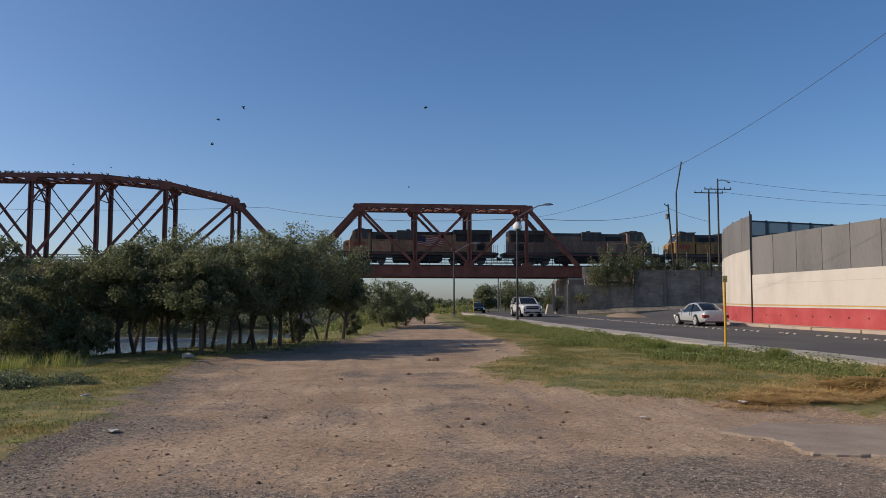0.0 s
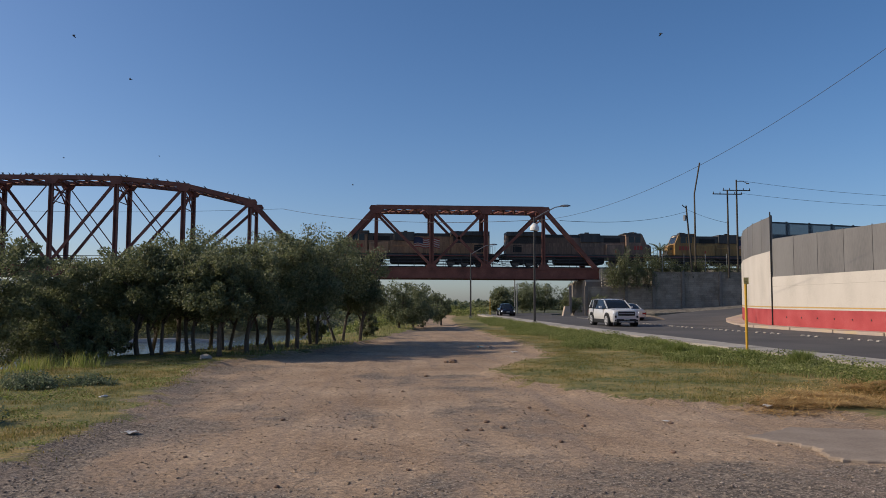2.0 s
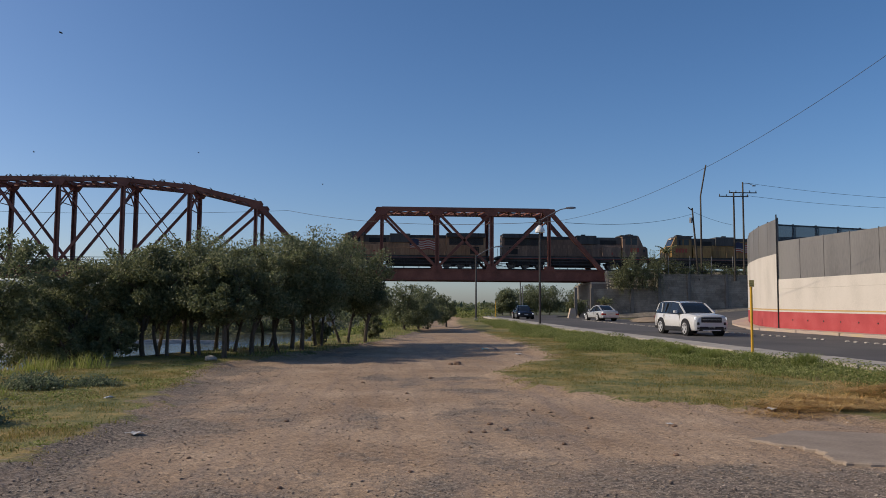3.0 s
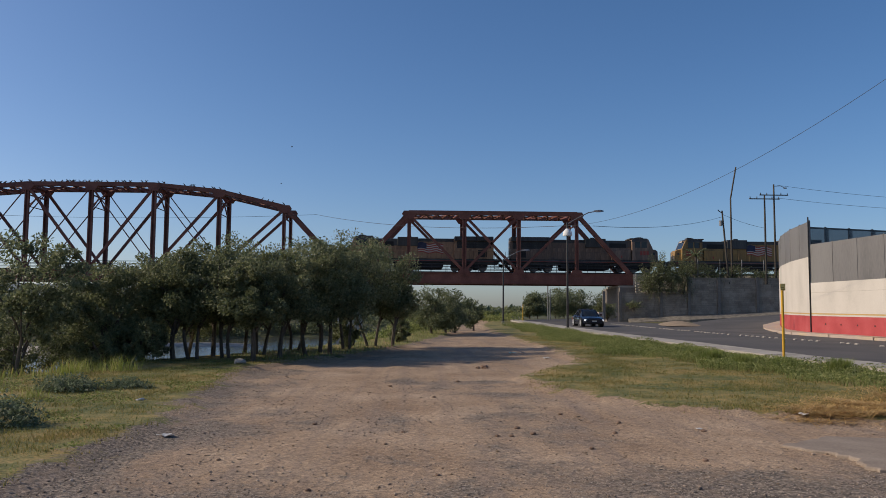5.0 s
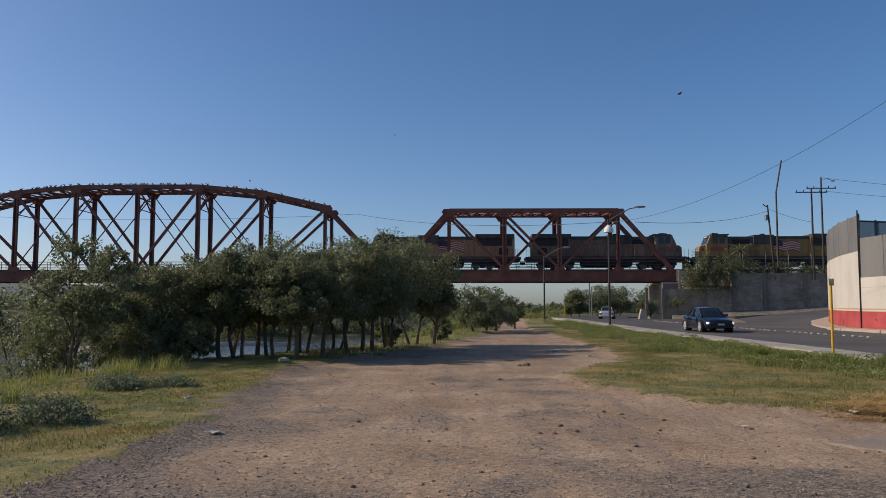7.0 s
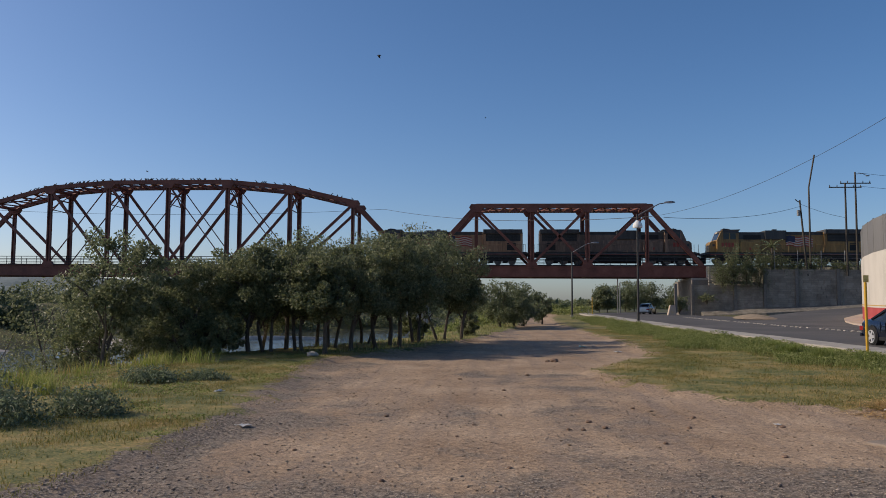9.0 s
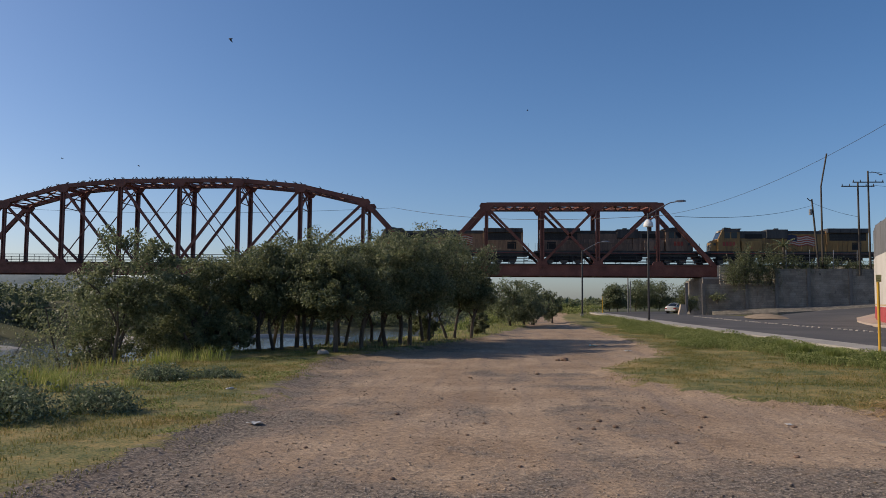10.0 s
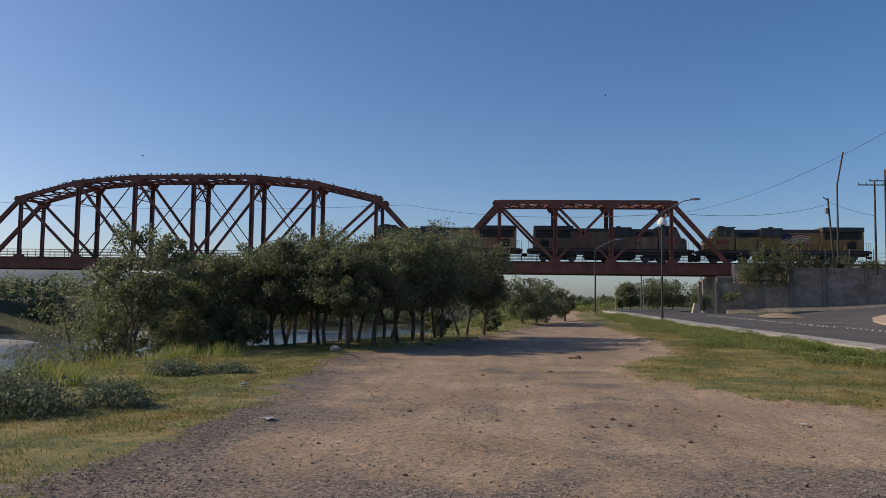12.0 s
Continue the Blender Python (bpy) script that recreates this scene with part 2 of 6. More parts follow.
def ground_material():
    m = material("beaten_earth_and_grass", [(0.23, 0.15, 0.09), (0.35, 0.245, 0.155), (0.46, 0.34, 0.23)], scale=0.6, rough=0.95, fine=30, bump=1.0, detail=12)
    t = m.node_tree
    b = t.nodes["Principled BSDF"]
    ramp = next(n for n in t.nodes if n.type == "VALTORGB")
    co = next(n for n in t.nodes if n.type == "TEX_COORD")

    def node(kind, **kw):
        n = t.nodes.new(kind)
        for k, v in kw.items():
            n.inputs[k].default_value = v
        return n

    def blend(fac, a, c):
        mx = t.nodes.new("ShaderNodeMix")
        mx.data_type = "RGBA"
        t.links.new(fac, mx.inputs[0])
        for sock, val in ((mx.inputs[6], a), (mx.inputs[7], c)):
            if isinstance(val, tuple):
                sock.default_value = (*val, 1)
            else:
                t.links.new(val, sock)
        return mx.outputs[2]

    def step(value, lo, hi):
        r = t.nodes.new("ShaderNodeMapRange")
        r.inputs["From Min"].default_value, r.inputs["From Max"].default_value = lo, hi
        t.links.new(value, r.inputs[0])
        return r.outputs[0]

    def cloud(scale, detail=5):
        n = node("ShaderNodeTexNoise", Scale=scale, Detail=detail)
        t.links.new(co.outputs["Object"], n.inputs[0])
        return n.outputs[0]

    def plus(a, c, k):
        n = t.nodes.new("ShaderNodeMath")
        n.operation = "MULTIPLY_ADD"
        n.inputs[1].default_value = k
        t.links.new(c, n.inputs[0]), t.links.new(a, n.inputs[2])
        return n.outputs[0]

    # coarser relief under the fine grain
    rough_bump = t.nodes.new("ShaderNodeBump")
    rough_bump.inputs["Strength"].default_value, rough_bump.inputs["Distance"].default_value = 0.45, 0.06
    t.links.new(cloud(9, 9), rough_bump.inputs["Height"])
    fine_bump = next(n for n in t.nodes if n.type == "BUMP" and n != rough_bump)
    t.links.new(rough_bump.outputs[0], fine_bump.inputs["Normal"])
    # grey gravel patches on the earth
    loose = t.nodes.new("ShaderNodeAttribute")
    loose.attribute_name = "gravel"
    grey = step(plus(plus(loose.outputs["Fac"], cloud(3.5, 6), 0.7), cloud(14, 4), 0.4), 0.75, 1.15)
    ramp2 = t.nodes.new("ShaderNodeValToRGB")
    ramp2.color_ramp.elements[0].position, ramp2.color_ramp.elements[0].color = 0.38, (0.085, 0.068, 0.053, 1)
    ramp2.color_ramp.elements[1].position, ramp2.color_ramp.elements[1].color = 0.64, (0.30, 0.24, 0.18, 1)
    t.links.new(cloud(28, 4), ramp2.inputs[0])
    earth = blend(grey, ramp.outputs[0], ramp2.outputs[0])
    # wheel streaks drawn along the track
    mp = t.nodes.new("ShaderNodeMapping")
    mp.inputs["Scale"].default_value, mp.inputs["Rotation"].default_value = (3.2, 0.16, 1), (0, 0, 0.12)
    t.links.new(co.outputs["Object"], mp.inputs[0])
    streak = node("ShaderNodeTexNoise", Scale=1.0, Detail=6)
    t.links.new(mp.outputs[0], streak.inputs[0])
    earth = blend(step(streak.outputs[0], 0.48, 0.75), earth, (0.25, 0.185, 0.135))
    # single small stones showing in the dirt
    for scale, dark, light in ((22, 0.82, 1.15), (75, 0.6, 1.35)):
        vor = node("ShaderNodeTexVoronoi", Scale=scale)
        t.links.new(co.outputs["Object"], vor.inputs["Vector"])
        sep = t.nodes.new("ShaderNodeSeparateColor")
        t.links.new(vor.outputs["Color"], sep.inputs[0])
        r = t.nodes.new("ShaderNodeMapRange")
        r.inputs["To Min"].default_value, r.inputs["To Max"].default_value = dark, light
        t.links.new(sep.outputs[0], r.inputs[0])
        mul = t.nodes.new("ShaderNodeVectorMath")
        mul.operation = "SCALE"
        t.links.new(earth, mul.inputs[0]), t.links.new(r.outputs[0], mul.inputs["Scale"])
        earth = mul.outputs[0]
    # turf: green and straw-coloured
    turf_ramp = t.nodes.new("ShaderNodeValToRGB")
    e = turf_ramp.color_ramp.elements
    e[0].position, e[0].color = 0.58, (0.055, 0.075, 0.018, 1)
    e[1].position, e[1].color = 0.86, (0.34, 0.235, 0.085, 1)
    mid = e.new(0.70)
    mid.color = (0.155, 0.15, 0.045, 1)
    t.links.new(plus(plus(step(cloud(0.7, 9), 0.0, 1.9), cloud(34, 6), 0.55), cloud(4, 5), 0.35), turf_ramp.inputs[0])
    at = t.nodes.new("ShaderNodeAttribute")
    at.attribute_name = "turf"
    mask = step(plus(plus(at.outputs["Fac"], cloud(1.3, 8), 1.3), cloud(9, 5), 0.7), 1.38, 1.52)
    col = blend(mask, earth, turf_ramp.outputs[0])
    wet = t.nodes.new("ShaderNodeAttribute")
    wet.attribute_name = "scrub"
    scrub = t.nodes.new("ShaderNodeValToRGB")
    scrub.color_ramp.elements[0].position, scrub.color_ramp.elements[0].color = 0.35, (0.03, 0.045, 0.016, 1)
    scrub.color_ramp.elements[1].position, scrub.color_ramp.elements[1].color = 0.65, (0.13, 0.12, 0.055, 1)
    t.links.new(cloud(0.12, 10), scrub.inputs[0])
    col = blend(wet.outputs["Fac"], col, scrub.outputs[0])
    t.links.new(col, b.inputs["Base Color"])
    return m


def build_ground():
    xs = spread(-1500, 1500, -13, 14, 0.25)
    ys = spread(-80, 3000, 4, 42, 0.25)
    vs, turf, scrub, grit = [], [], [], []
    for y in ys:
        left, right = track_edges(y)
        for x in xs:
            vs.append((x, y, land(x, y)))
            grit.append(gravel_at(x, y) if -20 < x < 20 and y < 80 else 0.0)
            d = min(x - left, right - x)
            turf.append(lerp(d, (-1.2, 0.5), (1, 0)))
            scrub.append(max(lerp(x, (bank_x(y) - 9, bank_x(y) - 3), (1, 0)), lerp(y, (95, 130), (0, 1)), lerp(x, (26, 32), (0, 1))))
    nx = len(xs)
    fs = [(j * nx + i, j * nx + i + 1, (j + 1) * nx + i + 1, (j + 1) * nx + i) for j in range(len(ys) - 1) for i in range(nx - 1)]
    me = bpy.data.meshes.new("ground")
    me.from_pydata(vs, [], fs)
    for name, values in (("turf", turf), ("scrub", scrub), ("gravel", grit)):
        me.attributes.new(name, "FLOAT", "POINT").data.foreach_set("value", values)
    me.materials.append(ground_material())
    me.polygons.foreach_set("use_smooth", [True] * len(fs))
    tagged(new("ground", me), "beaten reddish dirt track with gravel between dry grass verges", "ground", kind="structure")


build_ground()

# ---- river ----
WATER = material("river_water", [(0.05, 0.055, 0.05), (0.08, 0.085, 0.075)], scale=0.5, rough=0.10, bump=1.0, fine=1.6, spec=0.8, stretch=(1, 2.0, 1))
next(n for n in WATER.node_tree.nodes if n.type == "BUMP").inputs["Distance"].default_value = 0.07
s = Solid()
s.add([(-140, -60, -3.0), (12, -60, -3.0), (12, 420, -3.0), (-140, 420, -3.0)], [(0, 1, 2, 3)])
thing("water", s, WATER, "shallow slow river with pale reflections behind the trees", "river", kind="structure", fix=False)


for cx, cy, rx, ry in ((-44, 99, 7, 4), (-40, 84, 5, 2.2), (-30, 112, 8, 3), (-52, 76, 6, 3)):
    bar = Solid()
    bar.loft([[(cx + math.cos(a) * rx * q * (1 + 0.2 * math.sin(3 * a + cx)), cy + math.sin(a) * ry * q * (1 + 0.2 * math.cos(2 * a + cy)), z) for a in np.arange(0, 6.28, 0.35)] for q, z in ((1.15, -3.3), (1.0, -2.98), (0.75, -2.75), (0.3, -2.62))])
    thing("sandbar", bar, CONCRETE, "low pale sandbar in the shallow river", "sandbar", kind="structure", smooth=True)


# ---- road, ramp, pavements ----
def strip(edges, z_of, thick):
    """A slab between pairs of edge points."""
    s = Solid()
    rings = [[(a[0], a[1], z_of(a) - thick), (a[0], a[1], z_of(a)), (b[0], b[1], z_of(b)), (b[0], b[1], z_of(b) - thick)] for a, b in edges]
    return s.loft(rings)


WALL_LINE = [(27.8, 14), (26.9, 26), (25.8, 38.5), (24.6, 50)]
WALL_BEND = [(24.6, 50), (25.7, 55), (27.3, 60), (29.2, 64.5), (33, 70), (39, 76)]


def road_right(y):
    return lerp(y, (-60, 14, 26, 38.5, 50, 64, 75, 88, 107, 125, 145, 170), (28, 26.2, 25.3, 24.3, 23.2, 24.4, 25.2, 25.4, 22.0, 26, 35, 53))


ys = list(np.arange(-60, 171, 4))
thing("road", strip([((kerb_x(y), y), (road_right(y), y)) for y in ys], lambda p: rise(p[1]) + 0.02, 0.3), ASPHALT, "worn grey asphalt two-way road", "road", kind="structure")
ramp_pts = [(20.5, 52, 5), (23.0, 60, 7.5), (25.4, 66.5, 9), (29, 73, 9.5), (33, 81, 10), (40, 87.5, 13), (50, 92, 14), (65, 94.5, 14), (90, 96, 14)]


def ramp_edges():
    out = []
    for i, (x, y, w) in enumerate(ramp_pts):
        a, b = ramp_pts[max(i - 1, 0)], ramp_pts[min(i + 1, len(ramp_pts) - 1)]
        d = Vector((b[0] - a[0], b[1] - a[1])).normalized()
        out.append(((x - d.y * w / 2, y + d.x * w / 2), (x + d.y * w / 2, y - d.x * w / 2)))
    return out


thing("ramp_road", strip(ramp_edges(), lambda p: rise(p[1]) + 0.03 + lerp(p[0], (26, 60), (0, 2.0)), 0.4), ASPHALT, "curving asphalt slip road beside the white wall", "road", kind="structure")


def pavement(name, edges, mat, label, top=0.16, thick=0.35, slope=False):
    """Concrete slabs, one by one, with open joints."""
    holder = thing(name, None, None, label, "pavement", kind="structure")
    for i in range(len(edges) - 1):
        (a, b), (c, d) = edges[i], edges[i + 1]
        g = 0.012
        pts = [Vector(a).lerp(Vector(c), g), Vector(b).lerp(Vector(d), g), Vector(d).lerp(Vector(b), g), Vector(c).lerp(Vector(a), g)]
        tilt = random.uniform(-0.015, 0.015)
        zs = [rise(p.y) + top + (tilt if k > 1 else 0) + (lerp(p.x, (26, 60), (0, 2.0)) if slope else 0) for k, p in enumerate(pts)]
        s = Solid()
        s.add([(p.x, p.y, z - thick) for p, z in zip(pts, zs)] + [(p.x, p.y, z) for p, z in zip(pts, zs)],
              [(3, 2, 1, 0), (4, 5, 6, 7), (0, 1, 5, 4), (1, 2, 6, 5), (2, 3, 7, 6), (3, 0, 4, 7)])
        part("slab", s, mat, holder)
    return holder


ys = list(np.arange(2, 106, 3.0))
pavement("pavement", [((kerb_x(y) - 1.35, y), (kerb_x(y) - 0.02, y)) for y in ys], CONCRETE, "cracked pale concrete footpath along the road", top=0.2)


def wall_side(line, off):
    """The line moved off metres towards the road."""
    out = []
    for i, p in enumerate(line):
        a, b = Vector(line[max(i - 1, 0)]), Vector(line[min(i + 1, len(line) - 1)])
        d = (b - a).normalized()
        out.append((p[0] - d.y * off, p[1] + d.x * off))
    return out


full = WALL_LINE + WALL_BEND[1:]
inner, outer = wall_side(full, 0.05), wall_side(full, 1.3)
rounded = []
for i in range(len(full) - 1):
    n = 3
    for k in range(n):
        rounded.append((tuple(Vector(inner[i]).lerp(Vector(inner[i + 1]), k / n)), tuple(Vector(outer[i]).lerp(Vector(outer[i + 1]), k / n))))
pavement("pavement", rounded, KERB, "pavement with worn yellow and pink kerb at the foot of the wall", top=0.17, thick=0.9, slope=True)


# ---- the white and red ramp wall ----
def banded(line, top, mid, name, label, joint):
    """A wall with red foot, gold and white lines, white middle and grey metal panels on top."""
    wall = thing(name, None, None, label, "wall", kind="structure")
    back = wall_side(line, -0.4)

    def band(face, z0, z1, mat, pname):
        front = wall_side(line, face)
        s = Solid()
        rings = [[(*f, z0 + rise(f[1])), (*f, z1 + (rise(f[1]) if z1 < 2 else 0)), (*b, z1 + (rise(b[1]) if z1 < 2 else 0)), (*b, z0 + rise(b[1])), ] for f, b in zip(front, back)]
        if z0 > 2:
            rings = [[(*f, z0), (*f, z1), (*b, z1), (*b, z0)] for f, b in zip(front, back)]
        part(pname, s.loft(rings), mat, wall)

    band(0.006, -0.3, 1.20, RED_PAINT, "red_band")
    band(0.0, 1.204, 1.30, PLASTER, "white_line")
    band(0.006, 1.304, 1.37, GOLD_PAINT, "gold_line")
    front = wall_side(line, 0.0)
    s = Solid()
    s.loft([[(*f, rise(f[1]) + 1.374), (*f, mid), (*b, mid), (*b, rise(b[1]) + 1.374)] for f, b in zip(front, back)])
    part("white_band", s, PLASTER, wall)
    # a thin pour joint
    if joint:
        f2 = wall_side(line, 0.004)
        s = Solid()
        s.loft([[(*f, mid - 0.62), (*f, mid - 0.605), (*b, mid - 0.605), (*b, mid - 0.62)] for f, b in zip(f2, front)])
        part("pour_joint", s, CONCRETE, wall)
    # grey panels between posts
    f3, b3 = wall_side(line, -0.04), wall_side(line, -0.12)
    fp = wall_side(line, 0.05)
    for i in range(len(line) - 1):
        length = (Vector(line[i + 1]) - Vector(line[i])).length
        n = max(1, round(length / 2.4))
        for k in range(n):
            u0, u1 = k / n + 0.003, (k + 1) / n - 0.003
            q = [Vector(f3[i]).lerp(Vector(f3[i + 1]), u) for u in (u0, u1)] + [Vector(b3[i]).lerp(Vector(b3[i + 1]), u) for u in (u1, u0)]
            s = Solid()
            s.add([(p.x, p.y, z) for z in (mid, top - random.uniform(0, 0.05)) for p in q], [(3, 2, 1, 0), (4, 5, 6, 7), (0, 1, 5, 4), (1, 2, 6, 5), (2, 3, 7, 6), (3, 0, 4, 7)])
            part("panel", s, GREY_PANEL, wall)
            p = Vector(f3[i]).lerp(Vector(f3[i + 1]), k / n)
            part("panel_post", Solid().box(p.x - 0.012, p.x + 0.05, p.y - 0.02, p.y + 0.02, mid - 0.10, top + 0.03), GREY_PANEL, wall)
    return wall


w1 = banded(WALL_LINE, 6.12, 3.68, "wall_ramp", "long white wall with red foot and grey metal panels on top", True)
w2 = banded(WALL_BEND, 7.62, 5.35, "wall_ramp_bend", "tall curved white wall with red foot and grey panels on top", False)
part("corner_post", Solid().box(24.53, 24.59, 49.93, 50.0, 0.3, 7.85), DARK_STEEL, w2, "dark steel post")
hole = Solid()
hole.tube([(0, 0, 0), (-0.02, 0, 0)], 0.05, 8)
hole_mesh = hole.mesh("drain_hole", DARK_STEEL)
for k in range(16):
    p = Vector(WALL_LINE[3]).lerp(Vector(WALL_LINE[0]), (k + 1) / 24)
    y = p.y
    x = lerp(y, [q[1] for q in WALL_LINE], [q[0] for q in WALL_LINE])
    part("drain_hole", hole_mesh, None, w1, at=pose(x - 0.003, y, rise(y) + 0.72))
# the clear noise screen of the far side of the ramp
TINT = material("tinted_acrylic", [(0.05, 0.07, 0.09), (0.08, 0.10, 0.12)], rough=0.15, bump=0)
TINT.node_tree.nodes["Principled BSDF"].inputs["Alpha"].default_value = 0.6
screen = thing("noise_screen", None, None, "tinted clear noise screen in dark steel frames", "screen", kind="structure")
for k in range(13):
    x0, x1, y = 25.2 + 1.9 * k, 27.1 + 1.9 * k, 52.2 + 0.55 * k
    part("frame_post", Solid().box(x0 - 0.05, x0 + 0.05, y - 0.06, y + 0.06, 4.0, 7.55), DARK_STEEL, screen)
    part("pane", Solid().box(x0 + 0.055, x1 - 0.055, y + 0.02, y + 0.05, 4.0, 7.40), TINT, screen)
    part("rail", Solid().beam((x0, y, 7.45), (x1, y + 0.55, 7.45), 0.1, 0.1), DARK_STEEL, screen)


# ---- railway bridge ----
Y0, Y1 = 107.0, 112.5
CHORD0, CHORD1 = 5.62, 7.0


def truss(name, label, nodes, ends, panels):
    """nodes: (x, z) of the top chord's joints, ends: x of both feet."""
    br = thing(name, None, None, label, "bridge", kind="structure")
    mid = (len(nodes) - 1) / 2
    for side, y in (("near", Y0), ("far", Y1)):
        s = Solid().box(ends[0] - 0.5, ends[1] + 0.5, y - 0.2, y + 0.2, CHORD0, CHORD1)
        s.box(ends[0] - 0.5, ends[1] + 0.5, y - 0.32, y + 0.32, CHORD1 - 0.05, CHORD1 + 0.04)
        s.box(ends[0] - 0.5, ends[1] + 0.5, y - 0.32, y + 0.32, CHORD0 - 0.05, CHORD0 + 0.04)
        part("bottom_chord", s, RED_STEEL, br)
        for i in range(len(nodes) - 1):
            (xa, za), (xb, zb) = nodes[i], nodes[i + 1]
            part("top_chord", Solid().beam((xa, y, za), (xb, y, zb), 0.56, 0.5), RED_STEEL, br)
        for (xa, za), foot in ((nodes[0], ends[0]), (nodes[-1], ends[1])):
            part("end_post", Solid().beam((foot, y, CHORD1 - 0.4), (xa, y, za), 0.54, 0.5), RED_STEEL, br)
        for i, (x, z) in enumerate(nodes):
            wide = 0.22 if i in (0, len(nodes) - 1) else 0.28
            s = Solid().box(x - wide, x - wide + 0.16, y - 0.2, y + 0.2, CHORD1, z).box(x + wide - 0.16, x + wide, y - 0.2, y + 0.2, CHORD1, z)
            s.box(x - wide, x + wide, y - 0.02, y + 0.02, CHORD1, z)
            part("vertical", s, RED_STEEL, br)
            s = Solid().prism([(x - 0.95, z - 0.2), (x - 0.5, z - 0.85), (x + 0.5, z - 0.85), (x + 0.95, z - 0.2), (x + 0.7, z + 0.22), (x - 0.7, z + 0.22)], y - 0.28, y + 0.28)
            part("gusset", s, RED_STEEL, br)
            s = Solid().prism([(x - 0.95, CHORD1 - 0.3), (x - 0.55, CHORD1 + 0.5), (x + 0.55, CHORD1 + 0.5), (x + 0.95, CHORD1 - 0.3)], y - 0.27, y + 0.27)
            part("gusset", s, RED_STEEL, br)
        for i in range(len(nodes) - 1):
            (xa, za), (xb, zb) = nodes[i], nodes[i + 1]
            for down, thick in panels[i]:
                p, q = ((xa, y, za - 0.3), (xb, y, CHORD1 + 0.2)) if down else ((xa, y, CHORD1 + 0.2), (xb, y, zb - 0.3))
                part("diagonal", Solid().beam(p, q, thick, 0.3 if thick > 0.2 else 0.12), RED_STEEL, br)
    # cross-bracing between both sides
    for i, (x, z) in enumerate(nodes):
        s = Solid().box(x - 0.15, x + 0.15, Y0, Y1, z - 0.35, z - 0.05)
        s.box(x - 0.1, x + 0.1, Y0, Y1, z - 1.5, z - 1.35)
        part("top_strut", s, RED_STEEL, br)
        if len(nodes) > 5 and 0 < i < len(nodes) - 1:
            s = Solid()
            for ya, yb in ((Y0 + 0.2, (Y0 + Y1) / 2), (Y1 - 0.2, (Y0 + Y1) / 2)):
                s.beam((x, ya, z - 3.4), (x, yb, z - 1.4), 0.14, 0.14, (1, 0, 0))
                s.beam((x, ya, z - 0.4), (x, 2 * yb - ya, z - 2.9), 0.1, 0.1, (1, 0, 0))
            s.box(x - 0.05, x + 0.05, Y0, Y1, z - 3.0, z - 2.9)
            part("sway_brace", s, RED_STEEL, br)
    s = Solid()
    for i in range(len(nodes) - 1):
        (xa, za), (xb, zb) = nodes[i], nodes[i + 1]
        s.beam((xa, Y0, za - 0.15), (xb, Y1, zb - 0.15), 0.14, 0.14, (0, 0, 1)).beam((xa, Y1, za - 0.15), (xb, Y0, zb - 0.15), 0.14, 0.14, (0, 0, 1))
        for k in range(10):
            p, q = Vector((xa, 0, za)).lerp(Vector((xb, 0, zb)), k / 10), Vector((xa, 0, za)).lerp(Vector((xb, 0, zb)), (k + 1) / 10)
            ya, yb = (Y0, Y1) if k % 2 else (Y1, Y0)
            s.beam((p.x, ya, p.z - 0.2), (q.x, yb, q.z - 0.2), 0.16, 0.16, (0, 0, 1))
    part("top_lacing", s, RED_STEEL, br)
    # floor: cross girders, stringers, sleepers, rails, walkway railing
    xs = [ends[0]] + [n[0] for n in nodes] + [ends[1]]
    s = Solid()
    for x in xs:
        s.box(x - 0.2, x + 0.2, Y0 + 0.2, Y1 - 0.2, CHORD0 + 0.05, CHORD0 + 1.2)
    part("cross_girders", s, RED_STEEL, br)
    s = Solid()
    for y in (108.8, 110.7):
        s.box(ends[0], ends[1], y - 0.15, y + 0.15, CHORD0 + 0.3, CHORD0 + 1.1)
    part("stringers", s, RED_STEEL, br)
    part("walkway_plate", Solid().box(ends[0], ends[1], Y0 + 0.45, Y0 + 1.1, 7.0, 7.12), PLANK, br)
    s = Solid()
    x = ends[0]
    while x < ends[1]:
        s.box(x, x + 0.24, 108.2, 111.3, 6.9, 7.12)
        x += 0.5
    part("sleepers", s, PLANK, br)
    s = Solid()
    for y in (109.03, 110.47):
        s.box(ends[0] - 0.6, ends[1] + 0.6, y - 0.035, y + 0.035, 7.124, 7.30)
    part("rails", s, DARK_STEEL, br)
    s = Solid()
    for z in (7.4, 7.8, 8.2):
        s.box(ends[0], ends[1], Y0 + 0.33, Y0 + 0.39, z, z + 0.08)
        s.box(ends[0], ends[1], Y1 - 0.38, Y1 - 0.33, z, z + 0.05)
    x = ends[0]
    while x < ends[1]:
        s.box(x, x + 0.06, Y0 + 0.33, Y0 + 0.38, 6.9, 8.25).box(x, x + 0.06, Y1 - 0.38, Y1 - 0.33, 6.9, 8.25)
        x += 2.1
    part("walkway_railing", s, DARK_STEEL, br)
    return br


